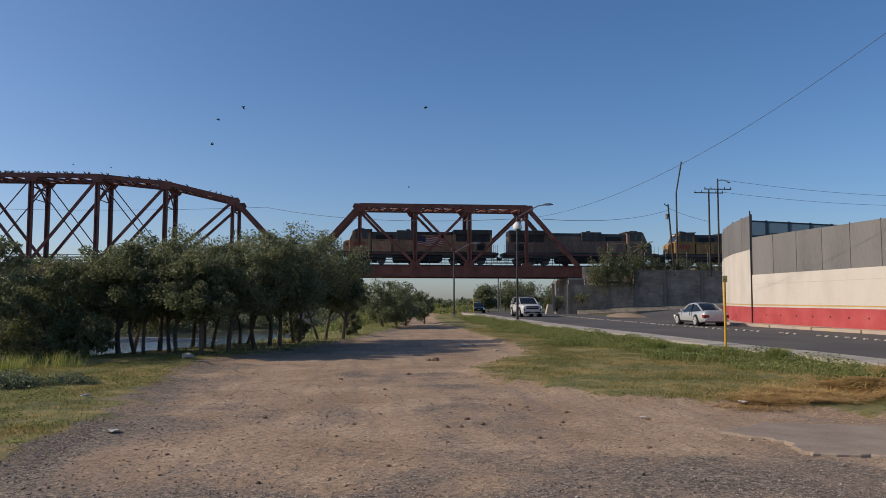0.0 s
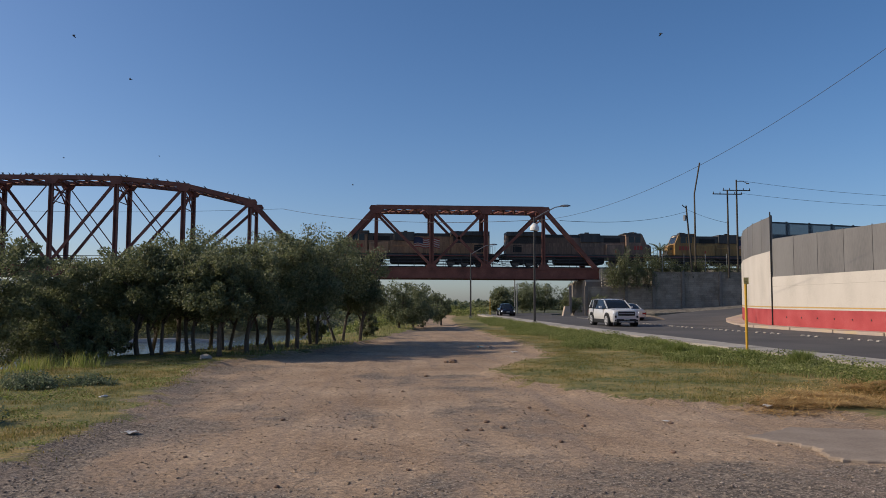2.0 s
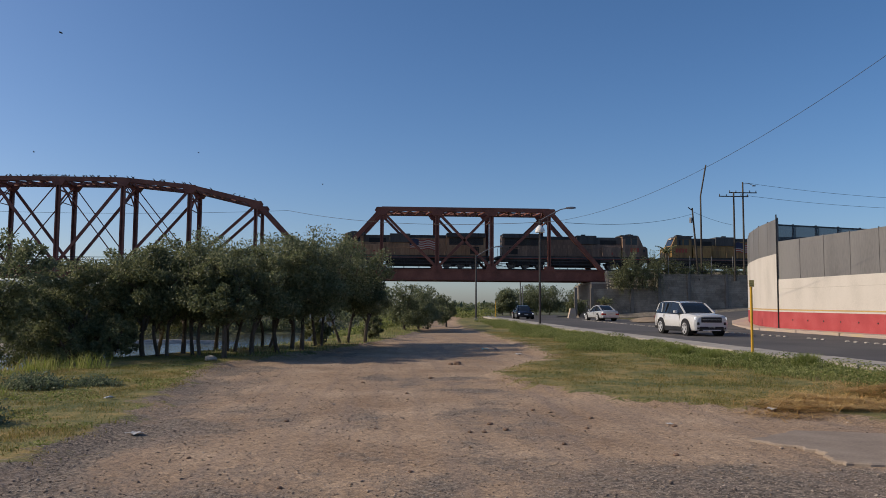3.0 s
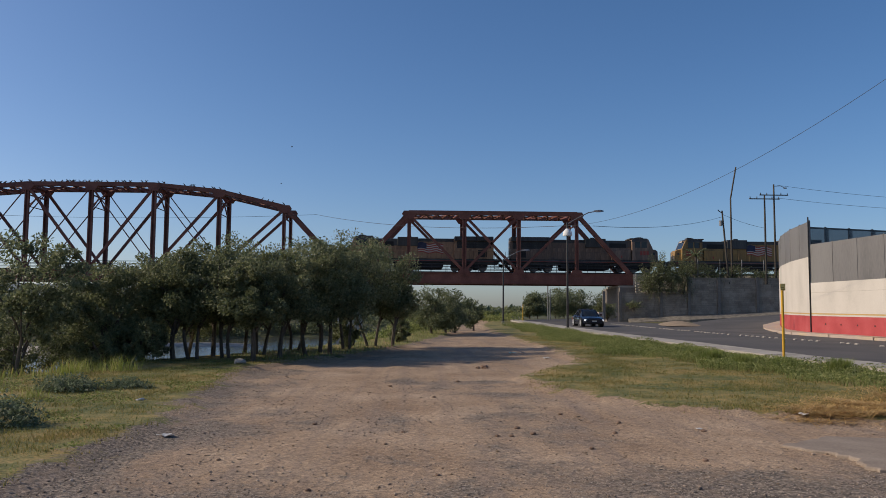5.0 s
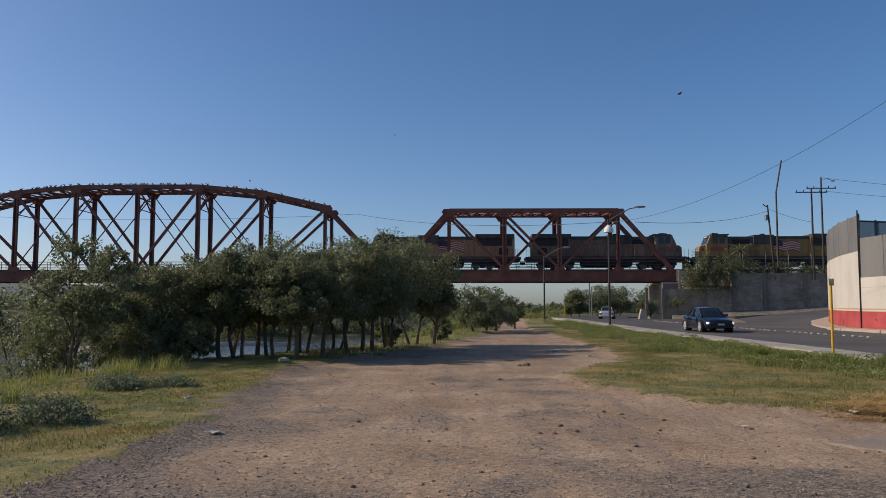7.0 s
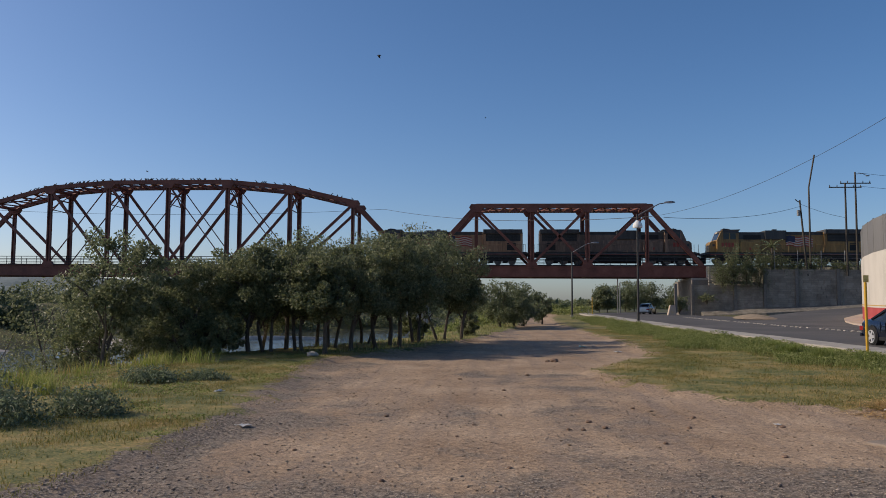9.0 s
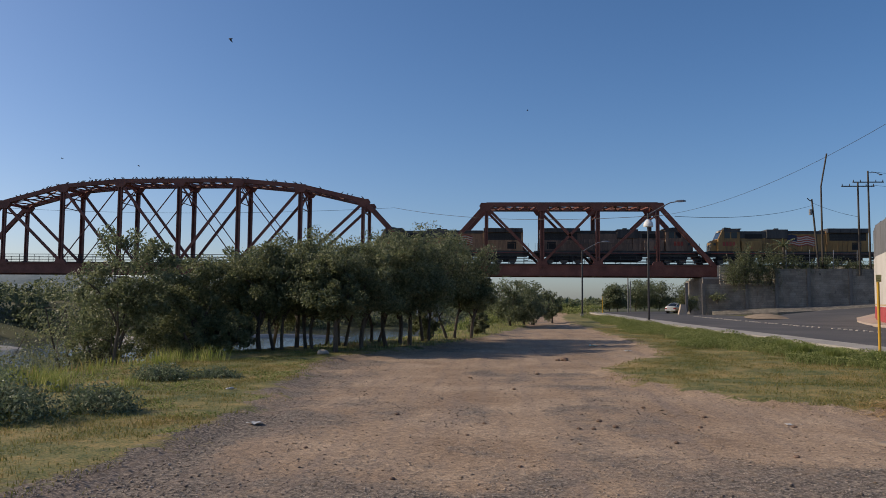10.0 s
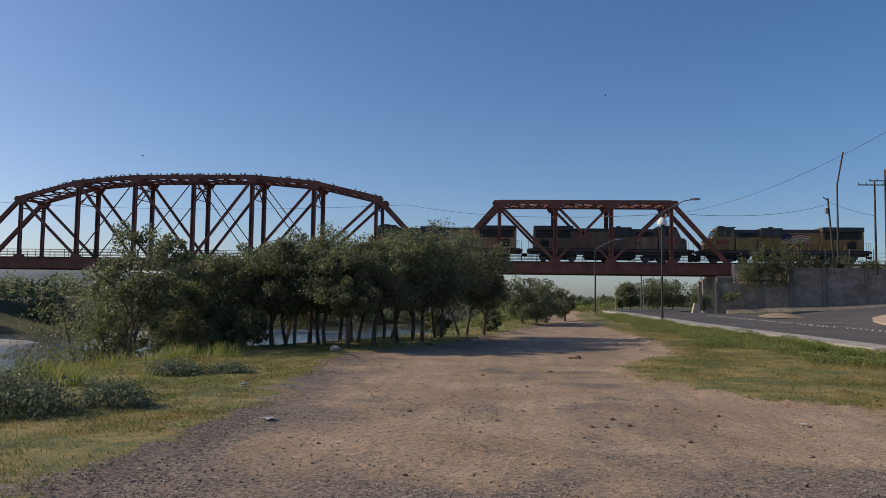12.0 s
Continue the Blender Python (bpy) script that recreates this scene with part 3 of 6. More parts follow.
H, C = 0.34, 0.12
truss("truss_bridge_short", "rust-red steel through-truss railway span over the road",
      [(-1.4, 15.05), (6.0, 15.05), (13.3, 15.05), (21.1, 15.05)], (-8.9, 28.6), [[(True, H)], [(True, H), (False, H)], [(False, H)]])
long_nodes = [(-68.3, 15.45), (-60.0, 17.65), (-51.8, 18.35), (-43.45, 18.4), (-35.2, 18.4), (-26.6, 17.6), (-18.0, 15.6)]
truss("truss_bridge_long", "rust-red arched steel truss railway span over the river",
      long_nodes, (-76.6, -9.6), [[(True, H)], [(True, H), (False, C)], [(True, H), (False, C)], [(True, C), (False, H)], [(True, C), (False, H)], [(False, H)]])
# stone piers and the next span beyond the frame
for x in (-9.25, -77.0):
    pier = Solid()
    pier.loft([[(x - a, 106.2 - b, z), (x + a, 106.2 - b, z), (x + a, 113.3 + b, z), (x - a, 113.3 + b, z)] for a, b, z in ((1.6, 0.6, -6), (1.2, 0.1, 5.1), (1.5, 0.4, 5.12), (1.5, 0.4, 5.48))])
    thing("bridge_pier", pier, CONCRETE, "grey concrete bridge pier", "pier", kind="structure")
girder = thing("girder_span", None, None, "rust-red plate girder railway span beyond the arch", "bridge", kind="structure")
part("girder", Solid().box(-140, -77.2, Y0 + 0.3, Y1 - 0.3, CHORD0, 7.0), RED_STEEL, girder)


# ---- locomotives ----
def armour(name, colors, rough=0.6):
    return material(name, colors, scale=1.3, rough=rough, fine=11, bump=0.05, stretch=(1, 1, 0.16), thing=0.10)


YEL_CLEAN = armour("yellow_loco_paint", [(0.13, 0.075, 0.034), (0.27, 0.16, 0.055), (0.36, 0.215, 0.07)], 0.5)
YEL_DIRTY = armour("grimy_yellow_loco_paint", [(0.14, 0.085, 0.055), (0.32, 0.185, 0.105), (0.45, 0.28, 0.16)])
YEL_BROWN = armour("sooty_brown_loco_paint", [(0.08, 0.06, 0.05), (0.18, 0.12, 0.088), (0.32, 0.21, 0.145)])
LOCO_GREY = armour("dark_grey_loco_paint", [(0.035, 0.035, 0.036), (0.06, 0.06, 0.06), (0.09, 0.085, 0.08)])
SOOT = material("black_undercarriage", [(0.012, 0.012, 0.012), (0.035, 0.03, 0.027)], rough=0.8, bump=0.2)
GRILLE = material("dark_grille", [(0.01, 0.01, 0.01), (0.025, 0.025, 0.025)], rough=0.7, bump=0)
FLAG_RED = material("faded_red_stripe", [(0.28, 0.05, 0.04), (0.36, 0.08, 0.06)], bump=0)
FLAG_WHITE = material("faded_white_stripe", [(0.42, 0.38, 0.33), (0.55, 0.5, 0.44)], bump=0)
FLAG_BLUE = material("faded_blue_field", [(0.03, 0.035, 0.07), (0.05, 0.055, 0.1)], bump=0)
LOCO_GLASS = glass("cab_glass", (0.02, 0.024, 0.028))
STEEL_TREAD = material("worn_wheel_steel", [(0.1, 0.09, 0.085), (0.2, 0.18, 0.17)], rough=0.4, metal=0.7, bump=0.05)

wheel_solid = Solid().tube([(0, -0.07, 0), (0, 0.07, 0)], 0.51, 20).tube([(0, -0.11, 0), (0, -0.071, 0)], 0.16, 10)
WHEEL = wheel_solid.mesh("wheel", STEEL_TREAD)
TURNING = []


LONG = 1.035


def locomotive(paint, label, lettering, side):
    """Nose at x = 0, 21.4 m times LONG in length, rails at z = 0. side: 1 shows its -y side, -1 its +y side to the river bank."""
    lo = thing("locomotive", None, None, label, "locomotive", group="locomotives on the bridge")
    s = -side  # y of the visible flank
    part("frame", Solid().box(0.1, 21.3, -1.52, 1.52, 1.28, 1.62).box(0.3, 21.1, -1.2, 1.2, 1.0, 1.28), LOCO_GREY, lo, bevel=0.03)
    part("nose", Solid().prism([(0.9, 1.62), (0.95, 2.95), (1.25, 3.2), (2.2, 3.3), (2.2, 1.62)], -0.95, 0.95), paint, lo, bevel=0.06)
    part("cab", Solid().prism([(1.75, 1.62), (1.75, 3.3), (2.25, 4.45), (2.45, 4.6), (4.5, 4.62), (4.5, 1.62)], -1.5, 1.5), paint, lo, bevel=0.05)
    part("cab_roof", Solid().prism([(2.2, 4.46), (2.5, 4.68), (4.7, 4.72), (4.7, 4.6), (2.5, 4.58)], -1.45, 1.45), LOCO_GREY, lo)
    for x0, x1 in ((2.55, 3.25), (3.4, 4.1)):
        part("cab_window", Solid().box(x0, x1, s * 1.5 - 0.012, s * 1.5 + 0.012, 3.4, 4.2), LOCO_GLASS, lo)
    part("windscreen", Solid().prism([(1.80, 3.36), (2.22, 4.36), (2.20, 4.38), (1.77, 3.38)], -1.2, 1.2), LOCO_GLASS, lo)
    part("equipment_hood", Solid().box(4.504, 8.6, -1.05, 1.05, 1.62, 3.45), paint, lo, bevel=0.03)
    part("upper_hood", Solid().box(4.504, 8.6, -1.04, 1.04, 3.454, 4.4), LOCO_GREY, lo, "dark grey upper hood", bevel=0.05)
    part("cab_top_band", Solid().box(2.5, 4.5, s * 1.5 - 0.006, s * 1.5 + 0.006, 4.22, 4.6), LOCO_GREY, lo)
    part("inverter_cabinet", Solid().box(4.7, 7.2, min(s * 1.054, s * 1.5), max(s * 1.054, s * 1.5), 1.62, 3.1), paint, lo, bevel=0.05)
    part("blower_intake", Solid().box(5.2, 7.4, s * 1.05 - 0.02, s * 1.05 + 0.02, 3.4, 4.0), GRILLE, lo)
    part("roof_block", Solid().box(7.9, 10.6, -1.2, 1.2, 3.4, 4.62), LOCO_GREY, lo, "dark grey dynamic brake housing", bevel=0.05)
    part("engine_hood", Solid().box(8.604, 15.3, -1.0, 1.0, 1.62, 4.02), paint, lo, bevel=0.03)
    part("upper_hood", Solid().box(8.604, 15.3, -0.99, 0.99, 4.024, 4.2), LOCO_GREY, lo, "dark grey upper hood", bevel=0.03)
    part("hood_roof", Solid().box(10.604, 15.3, -0.8, 0.8, 4.204, 4.48), LOCO_GREY, lo, bevel=0.08)
    sol = Solid().prism([(15.304, 1.62), (15.304, 4.35), (15.6, 4.68), (20.4, 4.68), (20.5, 4.3), (20.5, 1.62)], -1.15, 1.15)
    part("radiator_hood", sol, paint, lo, bevel=0.04)
    part("radiator_wing", Solid().box(15.35, 20.45, -1.48, 1.48, 4.15, 4.74), LOCO_GREY, lo, bevel=0.05)
    part("radiator_grille", Solid().box(15.7, 20.2, s * 1.15 - 0.02, s * 1.15 + 0.02, 3.15, 4.12), GRILLE, lo)
    part("rear_grille", Solid().box(18.4, 19.6, s * 1.15 - 0.02, s * 1.15 + 0.02, 1.95, 2.9), GRILLE, lo)
    part("walkway", Solid().box(0.5, 21.0, -1.54, 1.54, 1.624, 1.68), SOOT, lo)
    # hood doors as thin raised plates
    door = Solid().box(-0.27, 0.27, -0.012, 0.012, 1.8, 3.3).mesh("hood_door", paint)
    for k in range(10):
        part("hood_door", door, None, lo, at=pose(8.95 + 0.62 * k, s * 1.012, 0))
    for k in range(5):
        part("hood_door", door, None, lo, at=pose(15.7 + 0.62 * k, s * 1.162, -0.25))
    # the wavy striped flag on the flank
    if side > 0:
        for k in range(9):
            m = FLAG_RED if k % 2 == 0 else FLAG_WHITE
            sol = Solid()
            rows = []
            for i in range(13):
                u = i / 12
                x = 10.6 + 3.3 * u
                z = 3.86 - 0.15 * k + 0.11 * math.sin(u * 11) - 0.1 * u
                rows.append([(x, s * 1.03, z), (x, s * 1.03, z - 0.146), (x, s * 1.04, z - 0.146), (x, s * 1.04, z)])
            part("flag_stripe", sol.loft(rows), m, lo)
        sol = Solid()
        xa = 10.5
        sol.prism([(xa, 3.05), (xa, 3.85), (xa + 0.55, 3.98), (xa + 1.2, 3.82), (xa + 1.2, 3.02), (xa + 0.5, 3.16)], s * 1.045 - 0.004, s * 1.045 + 0.004)
        part("flag_field", sol, FLAG_BLUE, lo)
    for k in range(lettering):
        part("marking_bar", Solid().box(2.3 + 0.42 * k, 2.6 + 0.42 * k, s * 1.515 - 0.005, s * 1.515 + 0.005, 2.4, 2.95), FLAG_RED, lo)
    for k in range(3):
        part("marking_bar", Solid().box(5.0 + 0.7 * k, 5.5 + 0.7 * k, s * 1.515 - 0.005, s * 1.515 + 0.005, 2.0, 2.3), FLAG_RED, lo)
    # handrails and stanchions
    sol = Solid()
    for x in np.arange(4.9, 20.9, 1.45):
        sol.tube([(x, s * 1.5, 1.68), (x, s * 1.5, 2.7)], 0.022, 5)
    sol.tube([(4.9, s * 1.5, 2.7), (20.8, s * 1.5, 2.7)], 0.022, 5)
    part("handrail", sol, paint, lo)
    for x in (0.25, 20.6):
        st = Solid()
        for k in range(4):
            st.box(x, x + 0.55, s * 1.5 - 0.12, s * 1.5 + 0.12, 0.35 + 0.33 * k, 0.4 + 0.33 * k)
        st.box(x - 0.02, x, s * 1.5 - 0.12, s * 1.5 + 0.12, 0.3, 1.6).box(x + 0.55, x + 0.57, s * 1.5 - 0.12, s * 1.5 + 0.12, 0.3, 1.6)
        st.tube([(x, s * 1.5, 1.6), (x, s * 1.5, 2.7)], 0.025, 5).tube([(x + 0.55, s * 1.5, 1.6), (x + 0.55, s * 1.5, 2.7)], 0.025, 5)
        part("steps", st, SOOT, lo)
    part("fuel_tank", Solid().prism([(7.6, 0.35), (7.4, 0.6), (7.4, 1.25), (13.9, 1.25), (13.9, 0.6), (13.7, 0.35)], -1.3, 1.3), SOOT, lo, bevel=0.08)
    part("air_tank", Solid().tube([(7.8, s * 1.38, 1.12), (11.6, s * 1.38, 1.12)], 0.16, 10), SOOT, lo, smooth=True)
    for x in (-0.45, 21.25):
        part("coupler", Solid().box(x, x + 0.6, -0.14, 0.14, 0.72, 1.0), SOOT, lo, bevel=0.03)
    part("plow", Solid().prism([(0.0, 0.15), (0.1, 1.0), (0.35, 1.0), (0.35, 0.15)], -1.3, 1.3), SOOT, lo)
    for x, n in ((3.3, "horn"), (9.2, "exhaust_stack")):
        part(n, Solid().box(x, x + 0.5, -0.25, 0.25, 4.6, 4.85) if n != "horn" else Solid().tube([(x, 0, 4.72), (x, 0, 4.9)], 0.03, 6).tube([(x - 0.35, 0, 4.9), (x + 0.35, 0, 4.9)], [0.1, 0.04], 8), SOOT, lo)
    for i, x in enumerate((6.0, 8.6)):
        part("roof_fan", Solid().tube([(x + 10.4, 0, 4.74), (x + 10.4, 0, 4.83)], 0.65, 16), SOOT, lo)
    for cx in (4.1, 17.3):
        tr = part("truck", Solid().box(cx - 2.4, cx + 2.4, -1.2, -0.95, 0.55, 0.9).box(cx - 2.4, cx + 2.4, 0.95, 1.2, 0.55, 0.9).box(cx - 0.4, cx + 0.4, -1.0, 1.0, 0.5, 1.0)
                  .box(cx - 1.3, cx - 0.6, -1.3, -1.2, 0.35, 1.0).box(cx + 0.6, cx + 1.3, -1.3, -1.2, 0.35, 1.0).box(cx - 1.3, cx - 0.6, 1.2, 1.3, 0.35, 1.0).box(cx + 0.6, cx + 1.3, 1.2, 1.3, 0.35, 1.0), SOOT, lo)
        for dx in (-1.85, 0, 1.85):
            for y, turn in ((-0.72, 0), (0.72, 180)):
                w = part("wheel", WHEEL, None, tr, at=pose((cx + dx) * LONG, y, 0.515, 0, 0, turn))
                TURNING.append((w, (cx + dx) * LONG, y, 0.515, turn, 1.31 / 0.515 * (1 if side > 0 else -1) * (1 if turn == 0 else -1)))
    # louvres, headlights, number boards, sill stripe, sand fillers, lifting eyes
    for k in range(9):
        part("louvre", Solid().box(15.75, 20.15, s * 1.175 - 0.012, s * 1.175 + 0.012, 3.2 + 0.1 * k, 3.24 + 0.1 * k), LOCO_GREY, lo)
    for z in (2.35, 2.55):
        part("headlight", Solid().tube([(0.86, 0, z), (0.93, 0, z)], 0.09, 10), FLAG_WHITE, lo, "pale headlight lens")
    part("number_board", Solid().box(2.05, 2.15, -0.55, 0.55, 4.28, 4.46), FLAG_WHITE, lo, "pale number board")
    part("sill_stripe", Solid().box(0.4, 21.0, s * 1.535 - 0.006, s * 1.535 + 0.006, 1.36, 1.42), FLAG_RED, lo, "faded red sill stripe")
    part("sand_filler", Solid().box(1.3, 1.6, s * 0.95 - 0.03, s * 0.95 + 0.03, 2.5, 2.8), LOCO_GREY, lo)
    for x, w in ((4.9, 0.9), (6.0, 1.0), (7.5, 0.9)):
        part("cabinet_door", Solid().box(x, x + w, s * 1.06 - 0.012 if x > 7.2 else s * 1.515 - 0.012, s * 1.06 + 0.012 if x > 7.2 else s * 1.515 + 0.012, 1.8, 2.95), paint, lo)
    part("cab_door", Solid().box(4.15, 4.45, s * 1.51 - 0.012, s * 1.51 + 0.012, 1.7, 3.9), paint, lo)
    part("antenna_dome", Solid().loft([[(3.6 + math.cos(a) * r, math.sin(a) * r, z) for a in np.arange(0, 6.28, 0.79)] for r, z in ((0.3, 4.7), (0.28, 4.82), (0.12, 4.9))]), SOOT, lo)
    part("air_conditioner", Solid().box(2.75, 3.2, -0.5, 0.5, 4.7, 4.9), LOCO_GREY, lo, bevel=0.03)
    part("hose", Solid().tube([(21.2, s * 0.5, 1.2), (21.45, s * 0.5, 0.8), (21.6, s * 0.45, 0.5)], 0.035, 5), SOOT, lo)
    for k in range(4):
        x = 15.6 + 1.3 * k
        part("radiator_seam", Solid().box(x, x + 0.05, s * 1.485 - 0.012, s * 1.485 + 0.012, 4.2, 4.7), SOOT, lo)
    done = set()
    for o in lo.children:
        if o.data.name not in done:
            done.add(o.data.name)
            o.data.transform(Matrix.Scale(LONG, 4, (1, 0, 0)))
        o.location.x *= LONG
    return lo


LOCO_A = locomotive(YEL_DIRTY, "grimy yellow diesel locomotive with dark roof on the bridge", 4, 1)
LOCO_B = locomotive(YEL_BROWN, "sooty brown-yellow diesel locomotive facing backwards on the bridge", 3, -1)
LOCO_C = locomotive(YEL_CLEAN, "bright yellow diesel locomotive with flag on its flank", 4, 1)
RAIL_Z, TRACK_Y, SPEED = 7.305, 109.75, 1.31
LOCO_X = {"a": -20.3, "b": 24.4, "c": 24.78}  # noses at the end of the clip


# ---- cars ----
def car_paint(name, color, rough=0.25, metal=0.0):
    m = material(name, [[c * 0.92 for c in color], color], scale=2, rough=rough, bump=0, metal=metal)
    m.node_tree.nodes["Principled BSDF"].inputs["Coat Weight"].default_value = 0.6
    m.node_tree.nodes["Principled BSDF"].inputs["Coat Roughness"].default_value = 0.08
    return m


RUBBER = material("tyre_rubber", [(0.012, 0.012, 0.012), (0.022, 0.022, 0.022)], rough=0.85, bump=0.1)
RIM = material("alloy_rim", [(0.5, 0.5, 0.5), (0.62, 0.62, 0.62)], rough=0.4, metal=0.4, bump=0)
CAR_GLASS = glass("car_glass", (0.012, 0.015, 0.018))
TRIM = material("black_car_trim", [(0.012, 0.012, 0.013), (0.02, 0.02, 0.02)], rough=0.5, bump=0)
HEADLIGHT = glow("headlight_lens", (0.75, 0.78, 0.8), 0.6)
TAIL = material("red_tail_lamp", [(0.22, 0.012, 0.012), (0.3, 0.02, 0.02)], rough=0.2, bump=0)
PLATE = material("pale_number_plate", [(0.45, 0.45, 0.42), (0.55, 0.55, 0.5)], rough=0.5, bump=0)


def section(x, half, z0, z1, tuck, crown=0.0):
    """A rounded ring across the car at x: half its width, from z0 to z1, narrowed at the top by tuck."""
    h = z1 - z0
    right = [(half - 0.10, z0), (half - 0.02, z0 + 0.18 * h), (half, z0 + 0.5 * h), (half - 0.03 - tuck * 0.3, z0 + 0.82 * h), (half - 0.12 - tuck, z1 - 0.02), (half * 0.5, z1 + crown)]
    ring = [(x, y, z) for y, z in right] + [(x, -y, z) for y, z in reversed(right)]
    return ring


def car(paint, label, length, width, height, rows, cabin, wheel_r, axles, suv=False):
    """Nose at -y... built along x with its nose at x = 0; rows: body sections (x, half, z0, z1), cabin: (x, z, half) of the roof line."""
    c = thing("car", None, None, label, "car", group="cars on the road")
    part("body", Solid().loft([section(*r, 0.02, 0.03) for r in rows]), paint, c, smooth=True, bevel=0.03)
    rings = []
    for x, z, half in cabin:
        zb = lerp(x, [r[0] for r in rows], [r[3] for r in rows]) - 0.06
        rings.append([(x, half + 0.16 * min(1, (z - zb) / 0.4), zb), (x, half + 0.03, (z + zb) / 2), (x, half - 0.07, z - 0.03), (x, half * 0.5, z), (x, -half * 0.5, z), (x, -half + 0.07, z - 0.03), (x, -half - 0.03, (z + zb) / 2), (x, -half - 0.16 * min(1, (z - zb) / 0.4), zb)])
    part("cabin", Solid().loft(rings), CAR_GLASS, c, "dark glazed cabin", smooth=True)
    top = [r for r in cabin if r[1] > height - 0.14]
    roof = Solid().loft([[(x, half * 0.93, z - 0.08), (x, half * 0.86, z + 0.0), (x, 0, z + 0.025), (x, -half * 0.86, z + 0.0), (x, -half * 0.93, z - 0.08)] for x, z, half in top])
    part("roof", roof, paint, c, smooth=True)
    for sgn in (1, -1):
        belt = lambda x: lerp(x, [r[0] for r in rows], [r[3] for r in rows])
        for a, b in ((cabin[0], top[0]), (cabin[-1], top[-1])):
            pil = Solid()
            pil.beam((a[0], sgn * (a[2] + 0.02), a[1] - 0.02), (b[0], sgn * (b[2] - 0.06), b[1] - 0.04), 0.07, 0.07)
            part("pillar", pil, paint, c)
        xm = (top[0][0] + top[-1][0]) / 2 + 0.1
        part("pillar", Solid().beam((xm, sgn * (top[0][2] + 0.13), belt(xm)), (xm, sgn * (top[0][2] - 0.02), height - 0.1), 0.06, 0.05), TRIM, c)
        if suv:
            xq = top[-1][0] - 0.75
            part("pillar", Solid().beam((xq, sgn * (top[0][2] + 0.13), belt(xq)), (xq + 0.2, sgn * (top[0][2] - 0.02), height - 0.1), 0.10, 0.05), paint, c)
            part("cladding", Solid().box(0.5, length - 0.4, sgn * (width / 2 - 0.03) - 0.03, sgn * (width / 2 - 0.03) + 0.03, 0.28, 0.46), TRIM, c)
        mir = Solid()
        xm = cabin[0][0] + 0.55
        mir.box(xm, xm + 0.16, min(sgn * (width / 2 - 0.02), sgn * (width / 2 + 0.17)), max(sgn * (width / 2 - 0.02), sgn * (width / 2 + 0.17)), belt(xm) + 0.0, belt(xm) + 0.15)
        part("mirror", mir, paint, c, bevel=0.03)
        part("sill", Solid().box(axles[0] + 0.4, axles[1] - 0.4, sgn * (width / 2 - 0.06) - 0.03, sgn * (width / 2 - 0.06) + 0.03, 0.2, 0.34), TRIM, c)
        for k, x in enumerate((xm + 0.95, xm + 1.75)):
            part("door_handle", Solid().box(x, x + 0.16, sgn * (width / 2 + 0.005) - 0.012, sgn * (width / 2 + 0.005) + 0.012, belt(x) - 0.2, belt(x) - 0.17), paint, c)
        for x in (cabin[0][0] + 0.35, (top[0][0] + top[-1][0]) / 2 + 0.1, top[-1][0] - 0.1):
            part("door_seam", Solid().box(x - 0.004, x + 0.004, sgn * (width / 2 - 0.016) - 0.016, sgn * (width / 2 - 0.016) + 0.016, 0.5, belt(x) - 0.04), TRIM, c)
        zf = lerp(0.3, [r[0] for r in rows], [r[3] for r in rows])
        part("headlight", Solid().box(0.05, 0.28, min(sgn * (width / 2 - 0.52), sgn * (width / 2 - 0.12)), max(sgn * (width / 2 - 0.52), sgn * (width / 2 - 0.12)), zf - 0.26, zf - 0.12), HEADLIGHT, c, bevel=0.03)
        zr = rows[-1][3]
        part("tail_lamp", Solid().box(length - 0.26, length + 0.005, min(sgn * (width / 2 - 0.45), sgn * (width / 2 - 0.07)), max(sgn * (width / 2 - 0.45), sgn * (width / 2 - 0.07)), zr - 0.28, zr - 0.1), TAIL, c, bevel=0.03)
        part("fog_lamp", Solid().box(0.0, 0.1, min(sgn * (width / 2 - 0.42), sgn * (width / 2 - 0.22)), max(sgn * (width / 2 - 0.42), sgn * (width / 2 - 0.22)), 0.36, 0.46), TRIM, c)
        for x in axles:
            arch = Solid().tube([(x, sgn * (width / 2 - 0.30), wheel_r + 0.02), (x, sgn * (width / 2 + 0.002), wheel_r + 0.02)], wheel_r + 0.06, 20)
            part("wheel_arch", arch, TRIM, c)
            w = part("wheel", Solid().tube([(0, -0.11, 0), (0, -0.09, 0), (0, 0.09, 0), (0, 0.11, 0)], [wheel_r - 0.03, wheel_r, wheel_r, wheel_r - 0.03], 24), RUBBER, c, "black tyre", smooth=False)
            rim = Solid().tube([(0, 0, 0), (0, 0.118, 0)], wheel_r * 0.34, 12)
            for k in range(5):
                a = 2 * math.pi * k / 5
                rim.beam((0, 0.112, 0), (math.cos(a) * wheel_r * 0.68, 0.114, math.sin(a) * wheel_r * 0.68), 0.10, 0.02)
            part("hub_well", Solid().tube([(0, 0.105, 0), (0, 0.111, 0)], wheel_r * 0.69, 20), TRIM, w)
            rim.tube([(0, 0.112, 0), (0, 0.114, 0)], wheel_r * 0.2, 12)
            for k in range(20):
                a, b2 = 2 * math.pi * k / 20, 2 * math.pi * (k + 1) / 20
                rim.beam((math.cos(a) * wheel_r * 0.7, 0.112, math.sin(a) * wheel_r * 0.7), (math.cos(b2) * wheel_r * 0.7, 0.112, math.sin(b2) * wheel_r * 0.7), 0.035, 0.02)
            part("rim", rim, RIM, w)
            yaw = 0 if sgn > 0 else 180
            w.matrix_basis = pose(x, sgn * (width / 2 - 0.075), wheel_r, 0, 0, yaw)
            w["spin"] = (x, sgn * (width / 2 - 0.075), wheel_r, yaw)
    zf = rows[1][3]
